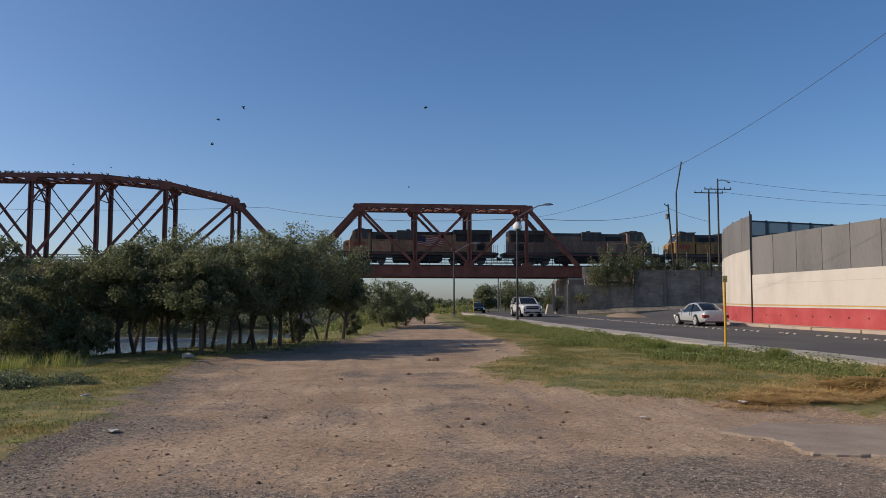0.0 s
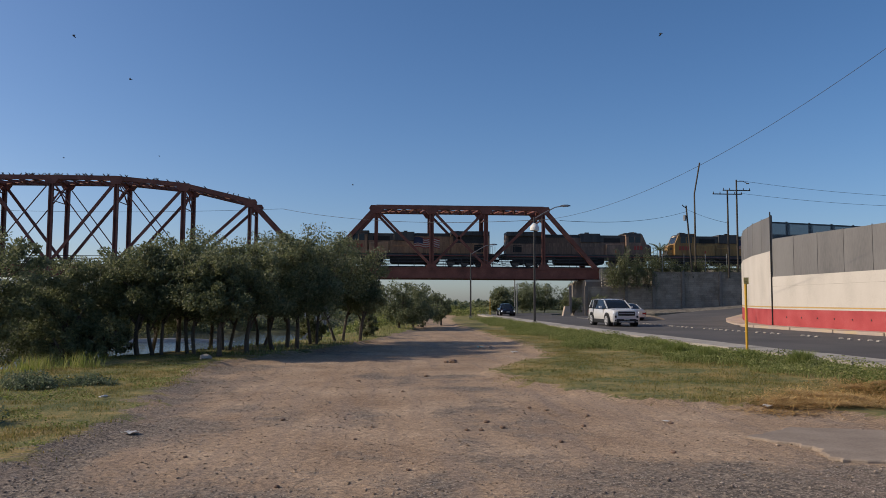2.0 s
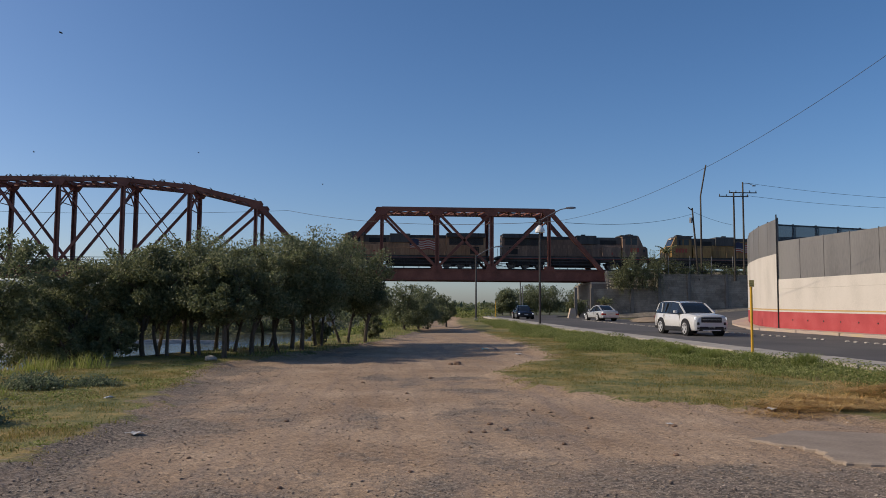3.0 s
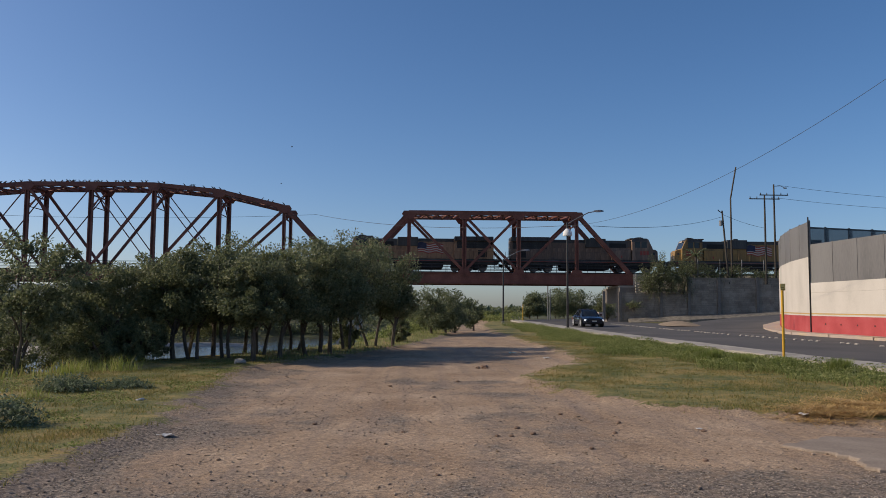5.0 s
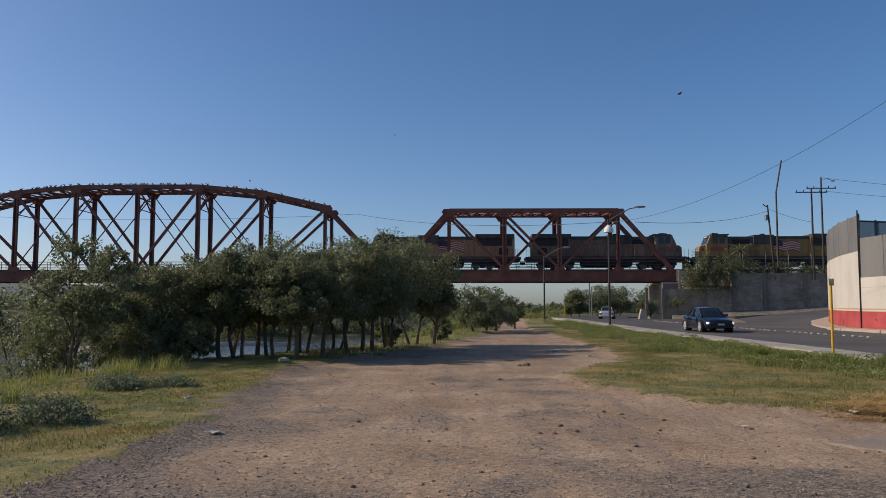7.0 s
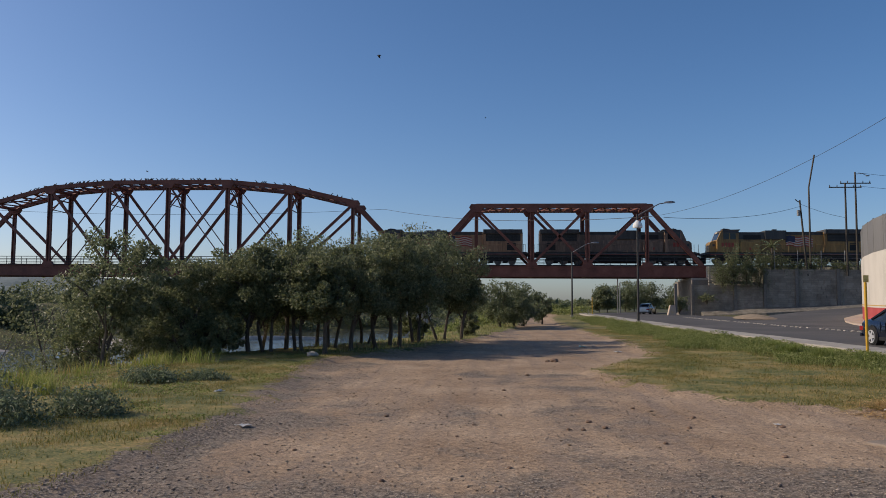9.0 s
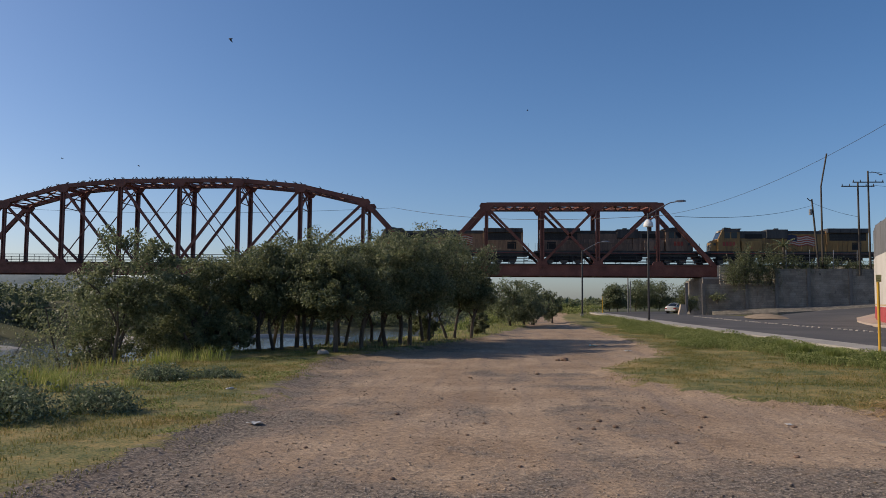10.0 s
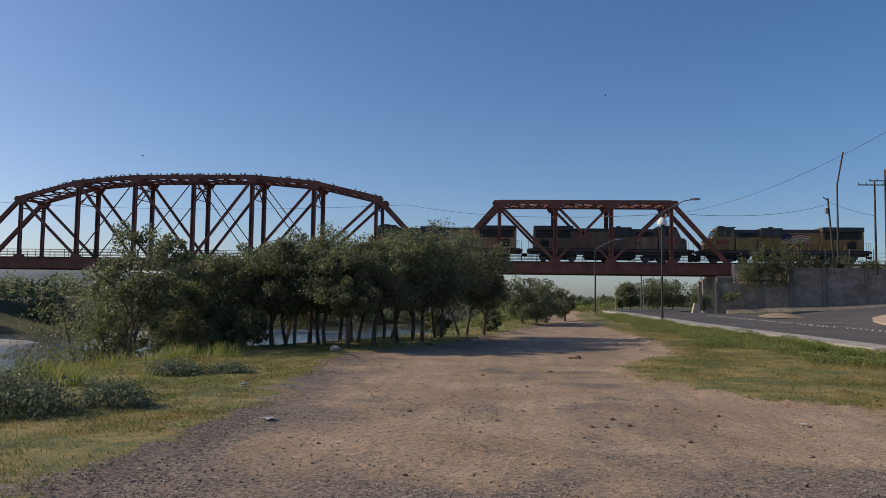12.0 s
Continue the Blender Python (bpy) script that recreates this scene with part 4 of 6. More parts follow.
    part("grille", Solid().prism([(-0.035, zf - 0.36), (-0.02, zf - 0.09), (0.1, zf - 0.09), (0.1, zf - 0.36)], -0.56, 0.56) if suv else Solid().box(-0.012, 0.08, -0.45, 0.45, 0.5, zf - 0.08), TRIM, c, bevel=0.02)
    if suv:
        part("grille_bar", Solid().box(-0.045, 0.0, -0.5, 0.5, 0.84, 0.86), RIM, c, "bright grille bar", bevel=0.005)
        part("skid_plate", Solid().box(-0.045, 0.03, -0.5, 0.5, 0.28, 0.34), RIM, c, "silver skid plate", bevel=0.01)
        for sgn in (1, -1):
            part("bumper_intake", Solid().prism([(-0.03, 0.58), (-0.02, 0.72), (0.2, 0.72), (0.2, 0.58)], min(sgn * 0.66, sgn * 0.79), max(sgn * 0.66, sgn * 0.79)), TRIM, c, bevel=0.02)
            part("roof_rail", Solid().tube([(2.3, sgn * 0.66, 1.76), (2.5, sgn * 0.66, 1.83), (4.3, sgn * 0.66, 1.83), (4.5, sgn * 0.66, 1.77)], 0.02, 6), TRIM, c)
            part("bonnet_crease", Solid().beam((0.25, sgn * 0.5, 1.105), (1.35, sgn * 0.55, 1.2), 0.03, 0.02), TRIM, c)
            for x in axles:
                rim_arch = Solid()
                for k in range(12):
                    a0, a1 = math.pi * k / 12, math.pi * (k + 1) / 12
                    rim_arch.beam((x + math.cos(a0) * 0.47, sgn * 1.0, 0.4 + math.sin(a0) * 0.47), (x + math.cos(a1) * 0.47, sgn * 1.0, 0.4 + math.sin(a1) * 0.47), 0.07, 0.03)
                part("arch_cladding", rim_arch, TRIM, c)
    part("front_bumper_gap", Solid().box(-0.03, 0.06, -0.66, 0.66, 0.27, 0.5 if suv else 0.4), TRIM, c, bevel=0.03)
    part("number_plate", Solid().box(-0.03, -0.016, -0.19, 0.19, 0.42, 0.52), PLATE, c)
    part("number_plate", Solid().box(length + 0.01, length + 0.02, -0.2, 0.2, 0.6, 0.72), PLATE, c)
    part("rear_bumper", Solid().box(length - 0.1, length + 0.03, -width / 2 + 0.1, width / 2 - 0.1, 0.3, 0.42), TRIM if suv else paint, c, bevel=0.02)
    return c


SEDAN_ROWS = [(0, 0.62, 0.35, 0.62), (0.12, 0.78, 0.24, 0.70), (0.8, 0.87, 0.2, 0.82), (1.5, 0.89, 0.2, 0.88), (3.6, 0.89, 0.2, 0.92), (4.2, 0.87, 0.22, 0.96), (4.6, 0.80, 0.3, 0.94), (4.7, 0.70, 0.36, 0.8)]
SEDAN_CABIN = [(1.25, 0.9, 0.66), (1.75, 1.2, 0.66), (2.1, 1.38, 0.62), (2.7, 1.44, 0.62), (3.2, 1.40, 0.61), (3.7, 1.2, 0.62), (4.1, 0.98, 0.62)]
SUV_ROWS = [(0, 0.80, 0.34, 0.98), (0.1, 0.93, 0.28, 1.07), (0.8, 0.98, 0.26, 1.15), (1.5, 1.0, 0.26, 1.16), (4.3, 1.0, 0.28, 1.2), (4.9, 0.96, 0.32, 1.2), (5.02, 0.88, 0.4, 1.1)]
SUV_CABIN = [(1.3, 1.19, 0.80), (1.85, 1.52, 0.80), (2.2, 1.72, 0.77), (3.0, 1.79, 0.77), (4.4, 1.78, 0.76), (4.78, 1.72, 0.75), (4.97, 1.25, 0.78)]
SUV = car(car_paint("white_car_paint", (0.58, 0.58, 0.57)), "white sport utility vehicle with headlights on", 5.02, 2.0, 1.79, SUV_ROWS, SUV_CABIN, 0.39, (0.95, 3.97), suv=True)
SILVER = car(car_paint("silver_car_paint", (0.52, 0.53, 0.53), 0.3, 0.3), "silver four-door sedan driving away", 4.7, 1.78, 1.44, SEDAN_ROWS, SEDAN_CABIN, 0.32, (0.95, 3.65))
BLUE = car(car_paint("dark_blue_car_paint", (0.006, 0.009, 0.02)), "dark blue four-door sedan with headlights on", 4.7, 1.8, 1.44, SEDAN_ROWS, SEDAN_CABIN, 0.33, (0.95, 3.65))


# ---- trees and plants ----
RNG = np.random.default_rng(7)


def mesh_from(name, verts, faces, mat):
    me = bpy.data.meshes.new(name)
    me.vertices.add(len(verts))
    me.vertices.foreach_set("co", np.asarray(verts, dtype=np.float32).ravel())
    n, k = faces.shape
    me.loops.add(n * k)
    me.loops.foreach_set("vertex_index", faces.ravel().astype(np.int32))
    me.polygons.add(n)
    me.polygons.foreach_set("loop_start", np.arange(0, n * k, k, dtype=np.int32))
    me.update(calc_edges=True)
    me.materials.append(mat)
    return me


def leaves(name, centres, size, mat, flat=0.0, slim=0.45):
    """A pointed four-cornered leaf, folded a little, at each centre."""
    n = len(centres)
    d = RNG.normal(size=(n, 3))
    d[:, 2] = d[:, 2] * (1 - flat) - 0.15
    d /= np.linalg.norm(d, axis=1)[:, None]
    u = np.cross(d, RNG.normal(size=(n, 3)))
    u /= np.linalg.norm(u, axis=1)[:, None] + 1e-9
    w = np.cross(d, u)
    ln = size * RNG.uniform(0.6, 1.4, n)[:, None]
    v = np.stack([centres - d * ln / 2, centres + u * ln * slim / 2 + w * ln * 0.1, centres + d * ln / 2, centres - u * ln * slim / 2 + w * ln * 0.1], axis=1)
    return mesh_from(name, v.reshape(-1, 3), np.arange(4 * n).reshape(-1, 4), mat)


def limb(s, p, q, r0, r1, bend, n=5):
    p, q = Vector(p), Vector(q)
    off = Vector(RNG.normal(size=3)) * bend
    pts = [p.lerp(q, i / n) + off * math.sin(math.pi * i / n) for i in range(n + 1)]
    s.tube(pts, [r0 + (r1 - r0) * i / n for i in range(n + 1)], 7, cap=False)
    return pts


def tree(name, x, y, height, radius, label, count=7000, leaf=0.10, mat=None, fork=0.32, low=0.3, sparse=0.0, lean=0.3, thick=0.075, stems=1):
    """Trunk that forks into limbs and twigs; a domed crown of leaves that gather in uneven clumps, flat below."""
    t = thing(name, None, None, label, "tree", group="riverside trees", at=pose(x, y, land(x, y) - 0.03))
    height += max(0, rise(y) - land(x, y))
    wood = Solid()
    z0 = height * low
    rise_h = height - z0
    shift = Vector((RNG.normal() * 0.12 * radius, RNG.normal() * 0.12 * radius, 0))

    def in_dome(r_lo, r_hi):
        """A point of the dome: full and round above, shallow below."""
        d = RNG.normal(size=3)
        d /= np.linalg.norm(d)
        rad = RNG.uniform(r_lo, r_hi)
        lump = 1 + 0.13 * noise.noise((d[0] * 2.3 + x, d[1] * 2.3 + y, d[2] * 2.3))
        up = 0.66 * rise_h if d[2] > 0 else 0.34 * rise_h
        return Vector((shift.x + d[0] * radius * rad * lump, shift.y + d[1] * radius * rad * lump, z0 + 0.34 * rise_h + d[2] * up * rad * lump))

    clumps = []
    for st in range(stems):
        foot = Vector((st * 0.22 - 0.11 * (stems - 1), 0, 0))
        tk = thick * (1 if stems == 1 else 0.75)
        top = foot + Vector((RNG.normal() * lean * 0.5 + foot.x * 1.5, RNG.normal() * lean * 0.5, height * fork))
        limb(wood, foot + Vector((0, 0, -0.2)), top, tk * 1.35, tk * 0.9, 0.07)
        n = int(RNG.integers(4, 6))
        for k in range(n):
            a = 2 * math.pi * (k + RNG.uniform(-0.3, 0.3)) / n
            rr = radius * RNG.uniform(0.35, 0.7)
            end = Vector((shift.x + math.cos(a) * rr, shift.y + math.sin(a) * rr, z0 + rise_h * RNG.uniform(0.35, 0.75)))
            start = top if k % 2 else foot.lerp(top, RNG.uniform(0.6, 0.92))
            pts = limb(wood, start, end, tk * 0.62, tk * 0.2, 0.12)
            for j in range(4):
                e = pts[2 + j % 4].lerp(in_dome(0.5, 0.9), 0.55)
                limb(wood, pts[2 + j % 4], e, tk * 0.2, 0.01, 0.05, 3)
                clumps.append(e)
            clumps.append(end)
    for k in range(int(26 + 22 * radius * (1 - 0.5 * sparse))):
        clumps.append(in_dome(0.5, 0.88))
    part("trunk", wood, BARK, t, "dark forked trunk", smooth=True)
    c = np.array([tuple(p) for p in clumps])
    pick = RNG.integers(0, len(c), count)
    size = (RNG.uniform(0.13, 0.27, len(c)) * radius * (1 - 0.3 * sparse))[pick][:, None]
    off = RNG.normal(size=(count, 3))
    off /= np.linalg.norm(off, axis=1)[:, None]
    pos = c[pick] + off * size * RNG.uniform(0.25, 1.1, count)[:, None] ** 0.7 * np.array([1, 1, 0.8])
    part("crown", leaves("crown", pos, leaf, mat or LEAF), None, t)
    return t


TREES = [(-8.7, 24.8, 3.55, 1.6, 1), (-7.3, 24.6, 3.75, 1.55, 1), (-6.75, 24.7, 3.5, 1.3, 2), (-6.5, 25.9, 4.0, 1.7, 1), (-5.9, 25.2, 3.95, 1.65, 2),
         (-4.85, 23.95, 3.25, 1.25, 1), (-5.2, 26.8, 3.95, 1.65, 2), (-4.3, 25.4, 3.75, 1.6, 1), (-4.5, 29.3, 4.35, 1.85, 2), (-3.65, 27.0, 4.15, 1.75, 1),
         (-3.0, 27.3, 4.1, 1.7, 1), (-3.5, 28.8, 4.4, 1.85, 1), (-2.65, 30.1, 4.6, 2.0, 2), (-1.85, 32.6, 4.65, 1.95, 2), (-1.05, 32.9, 3.75, 1.3, 1), (-8.2, 28.8, 4.2, 2.0, 1), (-6.3, 29.5, 4.2, 2.0, 1)]
for x, y, hgt, rad, stems in TREES:
    tree("tree", x, y, hgt, rad, "dense dark green riverside tree with " + ("forked trunk" if stems == 1 else "two leaning trunks"), 15000, 0.094, low=0.24, stems=stems, thick=0.062)
tree("tree", -10.3, 25.4, 3.6, 1.9, "dense riverside tree with branches down to the grass", 15000, 0.10, LEAF_PALE, fork=0.2, low=0.08)
tree("tree", -9.2, 24.0, 2.9, 1.3, "dense riverside tree with branches down to the grass", 9000, 0.095, LEAF, fork=0.2, low=0.08)
tree("tree", -10.4, 21.8, 4.35, 1.75, "pale open-crowned young tree on the river bank", 9000, 0.12, LEAF_PALE, fork=0.28, low=0.2, sparse=0.7, thick=0.05)
for x, y, hgt, rad, n in ((0.8, 46.4, 3.3, 1.9, 10000), (2.3, 50.5, 2.5, 1.25, 5000), (3.7, 54.4, 2.6, 1.0, 4000), (1.6, 48.6, 2.5, 1.3, 5000)):
    tree("tree", x, y, hgt, rad, "rounded green tree beside the dirt track", n, 0.13, LEAF_PALE, fork=0.2, low=0.08, thick=0.06)
for x, y, hgt, rad in ((-15.8, 26.5, 2.0, 1.6), (-13.6, 25.0, 3.3, 2.0), (-12.2, 23.4, 2.4, 1.5), (-11.3, 22.6, 1.6, 1.1), (-9.0, 23.2, 1.9, 1.0), (-7.9, 23.6, 1.5, 0.75), (-2.9, 31.6, 1.5, 0.7), (-0.9, 36.5, 1.2, 0.6)):
    tree("tree", x, y, hgt, rad, "low bushy tree on the river bank", 5200, 0.09, LEAF, fork=0.15, low=0.02)
for x, y, hgt, rad in ((18.6, 134, 4.6, 2.4), (21, 142, 5.6, 3.0), (25.5, 150, 6.2, 3.4), (30, 152, 6.4, 3.5), (36, 150, 6.6, 3.5), (29, 160, 7, 4), (42, 152, 6, 3.2)):
    tree("tree", x, y, hgt, rad, "broad green roadside tree beyond the bridge", 4800, 0.30, LEAF_PALE, low=0.06)


def woods(name, spots, label, leaf, per, mat):
    """Far scrub and woods: clumps of leaves over uneven ground."""
    cs = []
    for x, y, hgt, rad in spots:
        n = per
        d = RNG.normal(size=(n, 3))
        d /= np.linalg.norm(d, axis=1)[:, None]
        lump = 1 + 0.3 * np.sin(d[:, :1] * 5 + x) * np.cos(d[:, 1:2] * 4 + y)
        cs.append(np.array([x, y, land(x, y) + hgt * 0.45]) + d * lump * np.array([rad, rad, hgt * 0.55]) * RNG.uniform(0.6, 1.05, (n, 1)))
    tagged(new(name, leaves(name, np.concatenate(cs), leaf, mat)), label, "woods", kind="stuff")


spots = []
for k in range(520):
    y = RNG.uniform(30, 330)
    x = far_bank(y) - 1.5 - RNG.uniform(0, 1) ** 1.8 * 130
    spots.append((x, y, RNG.uniform(1.8, 5.2), RNG.uniform(2.0, 4.5)))
woods("far_woods", spots, "hazy green woods along the far river shore", 0.7, 260, LEAF_PALE)
spots = [(RNG.uniform(-420, 330), RNG.uniform(260, 620), RNG.uniform(2.2, 5.5), RNG.uniform(4, 9)) for k in range(420)]
woods("far_woods", spots, "distant tree line beyond the river", 1.9, 170, LEAF_PALE)
# wooded hills far behind the river; distance haze is put into their blue-grey colour
HAZE_TINT = material("hazy_far_hill", [(0.15, 0.18, 0.18), (0.20, 0.23, 0.235), (0.25, 0.28, 0.285)], scale=0.02, rough=1.0, fine=0.15, bump=0, spec=0.0)
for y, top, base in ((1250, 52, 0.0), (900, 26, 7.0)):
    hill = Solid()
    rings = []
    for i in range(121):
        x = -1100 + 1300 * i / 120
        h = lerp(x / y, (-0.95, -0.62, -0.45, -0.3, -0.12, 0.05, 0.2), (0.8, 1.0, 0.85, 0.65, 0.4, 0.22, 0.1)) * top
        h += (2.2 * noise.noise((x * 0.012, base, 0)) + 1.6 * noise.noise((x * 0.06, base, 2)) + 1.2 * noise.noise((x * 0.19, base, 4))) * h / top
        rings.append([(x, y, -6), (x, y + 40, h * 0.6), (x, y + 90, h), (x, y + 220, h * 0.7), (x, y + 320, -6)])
    thing("distant_hill", hill.loft(rings), HAZE_TINT, "hazy blue-grey wooded hill on the horizon", "hill", kind="structure", smooth=True)
spots = []
for k in range(110):
    y = RNG.uniform(46, 104)
    x = bank_x(y) - RNG.uniform(0.3, 5)
    spots.append((x, y, RNG.uniform(0.4, 1.2), RNG.uniform(0.5, 1.3)))
woods("bank_scrub", spots, "low weedy scrub down the river bank", 0.16, 380, WEED)
spots = [(RNG.uniform(2, 12), RNG.uniform(90, 135), RNG.uniform(0.5, 1.6), RNG.uniform(0.8, 2)) for k in range(36)]
woods("bank_scrub", spots, "low weedy scrub under the bridge", 0.22, 300, WEED)


def blades(name, xy, height, width, mat, label, lean=0.5, kind="stuff", category="grass", curve=0.35, base=None):
    """Bent grass blades of two pieces on the ground."""
    n = len(xy)
    h = height * RNG.uniform(0.5, 1.3, n)
    z = np.array([land(a, b) for a, b in xy]) if base is None else base
    root = np.column_stack([xy, z - 0.01])
    a = RNG.uniform(0, 2 * np.pi, n)
    dirs = np.column_stack([np.cos(a), np.sin(a), np.zeros(n)])
    side = np.column_stack([-np.sin(a), np.cos(a), np.zeros(n)])
    ln = RNG.uniform(0.1, lean, n)
    mid = root + dirs * (h * ln * curve)[:, None] + np.array([0, 0, 1]) * (h * 0.6)[:, None]
    tip = root + dirs * (h * ln)[:, None] + np.array([0, 0, 1]) * h[:, None]
    w = (width * RNG.uniform(0.6, 1.3, n))[:, None]
    v = np.stack([root - side * w, root + side * w, mid + side * w * 0.7, mid - side * w * 0.7, tip], axis=1).reshape(-1, 3)
    i = np.arange(n)[:, None] * 5
    f = np.concatenate([i + np.array([[0, 1, 2]]), i + np.array([[0, 2, 3]]), i + np.array([[3, 2, 4]])])
    ob = new(name, mesh_from(name, v, f, mat))
    return tagged(ob, label, category, kind=kind)


def scatter(n, x0, x1, y0, y1, keep):
    out = []
    while len(out) < n:
        x, y = RNG.uniform(x0, x1), RNG.uniform(y0, y1)
        if RNG.uniform() < keep(x, y):
            out.append((x, y))
    return np.array(out)


def lawn(x, y, f=0.45):
    """How thick the grass stands."""
    left, right = track_edges(y)
    d = max(left - x, x - right)
    if d < -0.15 or x > kerb_x(y) - 1.4 or x < bank_x(y) - 7:
        return 0
    p = noise.noise((x * f, y * f, 1)) + 0.6 * noise.noise((x * 1.9, y * 1.9, 4))
    return max(0.0, min(1.0, 0.45 + p * 1.3)) * min(1, 0.15 + (d + 0.15) / 1.2)


blades("dry_grass", scatter(64000, -14, -3.2, 5.5, 25, lawn), 0.042, 0.006, BLADE, "short dry yellow-green grass on the verge", 1.1)
blades("dry_grass", scatter(50000, 2, 12.5, 12.5, 45, lawn), 0.042, 0.008, BLADE, "short dry grass between track and road", 1.1)


def tuft_spots(n, x0, x1, y0, y1, keep, per, spread_r):
    c = scatter(n, x0, x1, y0, y1, keep)
    pts = np.repeat(c, per, axis=0) + RNG.normal(size=(n * per, 2)) * spread_r
    return pts


blades("grass_tufts", tuft_spots(420, -9, -3.5, 6.5, 24, lambda x, y: lawn(x, y, 0.7) ** 2, 45, 0.13), 0.05, 0.006, BLADE, "low tufts of olive grass on the verge", 1.2)
blades("grass_tufts", tuft_spots(420, 2.5, 11.5, 13, 36, lambda x, y: lawn(x, y, 0.7) ** 2, 40, 0.15), 0.045, 0.007, BLADE, "low tufts of olive grass beside the track", 1.2)
reeds = np.concatenate([np.array([cx, cy]) + RNG.normal(size=(150, 2)) * np.array([rx, ry]) * RNG.choice([0.4, 0.8, 1.3]) for cx, cy, rx, ry in
                        ((-7.4, 20.2, 0.35, 0.3), (-8.2, 19.4, 0.3, 0.3), (-8.2, 14.4, 0.4, 0.4), (-9.0, 14.8, 0.5, 0.4), (-9.9, 15.6, 0.4, 0.4), (-7.5, 13.4, 0.3, 0.3), (-9.6, 13.2, 0.5, 0.4), (-10.4, 17.5, 0.3, 0.3))])
blades("tall_grass", reeds, 0.36, 0.007, REED, "tall bright yellow-green grass clumps by the river bank", 1.2)
blades("tall_grass", tuft_spots(60, -12, -6.4, 9, 23.5, lambda x, y: 1 if noise.noise((x * 0.5, y * 0.5, 8)) > 0.1 else 0.03, 60, 0.16), 0.2, 0.006, REED, "green grass tufts on the verge", 0.8)
blades("bank_grass", scatter(7000, -19, -8, 14, 46, lambda x, y: 1 if bank_x(y) - 9 < x < bank_x(y) + 0.3 else 0), 0.28, 0.014, BLADE, "rank grass down the bank", 0.7)
blades("bank_grass", scatter(5000, -6, 3.5, 24, 60, lambda x, y: 1 if bank_x(y) - 1.2 < x < track_edges(y)[0] - 0.1 else 0), 0.12, 0.010, WEED, "green grass beneath the trees", 0.7)


def shrub(name, cx, cy, rx, ry, hgt, n, leaf, mat, label):
    d = RNG.normal(size=(n, 3))
    d /= np.linalg.norm(d, axis=1)[:, None]
    d[:, 2] = np.abs(d[:, 2])
    r = RNG.uniform(0.45, 1.0, (n, 1)) * (1 + 0.25 * np.sin(d[:, :1] * 7) * np.cos(d[:, 1:2] * 6))
    pos = d * r * np.array([rx, ry, hgt])
    t = thing(name, None, None, label, "shrub", at=pose(cx, cy, land(cx, cy)))
    wood = Solid()
    for k in range(9):
        e = pos[RNG.integers(0, n)] * 0.8
        wood.tube([(0, 0, -0.05), tuple(e * 0.5 + np.array([0, 0, 0.05])), tuple(e)], [0.012, 0.008, 0.004], 5, cap=False)
    part("stems", wood, BARK, t)
    part("leaves", leaves("leaves", pos, leaf, mat), None, t)
    return t


GREY_LEAF = leafy("grey_green_leaf", [(0.09, 0.12, 0.068), (0.15, 0.19, 0.105), (0.23, 0.27, 0.16)], 0.4, 0.5, 0.45)
for cx, cy, rx, ry, hh, n in ((-6.6, 10.3, 0.9, 0.8, 0.62, 5200), (-7.8, 10.8, 0.9, 0.8, 0.7, 5200), (-5.7, 11.3, 0.6, 0.5, 0.42, 2600), (-8.6, 12.2, 0.9, 0.8, 0.6, 4000), (-6.7, 15.8, 0.7, 0.5, 0.3, 2400), (-5.7, 16.2, 0.5, 0.4, 0.22, 1500)):
    shrub("shrub", cx, cy, rx, ry, hh, n, 0.055, GREY_LEAF, "grey-green leafy shrub on the grass verge")
CLUMP = leafy("clump_blade", [(0.15, 0.20, 0.045), (0.24, 0.29, 0.075), (0.34, 0.36, 0.13)], 0.45)
CLUMPS = [(9.85, 21.6), (9.1, 22.6), (8.8, 24.2), (9.0, 26.2), (10.6, 20.2)]
for cx, cy in CLUMPS:
    p = np.array([cx, cy]) + RNG.normal(size=(1300, 2)) * 0.13
    b = blades("grass_clump", p, 0.34, 0.008, CLUMP, "bushy green grass clump beside the footpath", 0.95, kind="thing", category="plant")
    tagged(b, group="grass clumps")
# weed carpet between the dry grass and the footpath
pos = []
for x, y in scatter(95000, 3, 13.2, 14, 66, lambda x, y: (1 if kerb_x(y) - 1.5 - lerp(y, (14, 20, 30, 45, 66), (4.0, 4.4, 4.6, 3.8, 3.0)) * (0.8 + 0.5 * noise.noise((x * 0.4, y * 0.4, 2))) < x < kerb_x(y) - 1.36 else 0) * (1 if noise.noise((x * 1.1, y * 1.1, 9)) > -0.25 else 0.12)):
    bump_h = (0.13 + 0.32 * max(0, noise.noise((x * 0.9, y * 0.9, 6)) + 0.3)) * lerp(kerb_x(y) - 1.4 - x, (0.0, 0.9), (0.12, 1.0))
    pos.append((x, y, land(x, y) + RNG.uniform(0.01, 1) ** 0.6 * bump_h))
tagged(new("weeds", leaves("weeds", np.array(pos), 0.05, WEED, flat=0.5, slim=0.55)), "creeping green weeds along the footpath", "weeds", kind="stuff")
low = [(x, y, land(x, y) + RNG.uniform(0.0, 0.10) * (0.4 + max(0, noise.noise((x, y, 31))))) for x, y in scatter(15000, -12, -3.8, 8, 24, lambda x, y: 1 if noise.noise((x * 0.8, y * 0.8, 17)) > 0.12 and x < track_edges(y)[0] - 0.25 else 0)]
tagged(new("weeds", leaves("weeds", np.array(low), 0.04, WEED, flat=0.5, slim=0.5)), "low green weeds in patches on the grass verge", "weeds", kind="stuff")
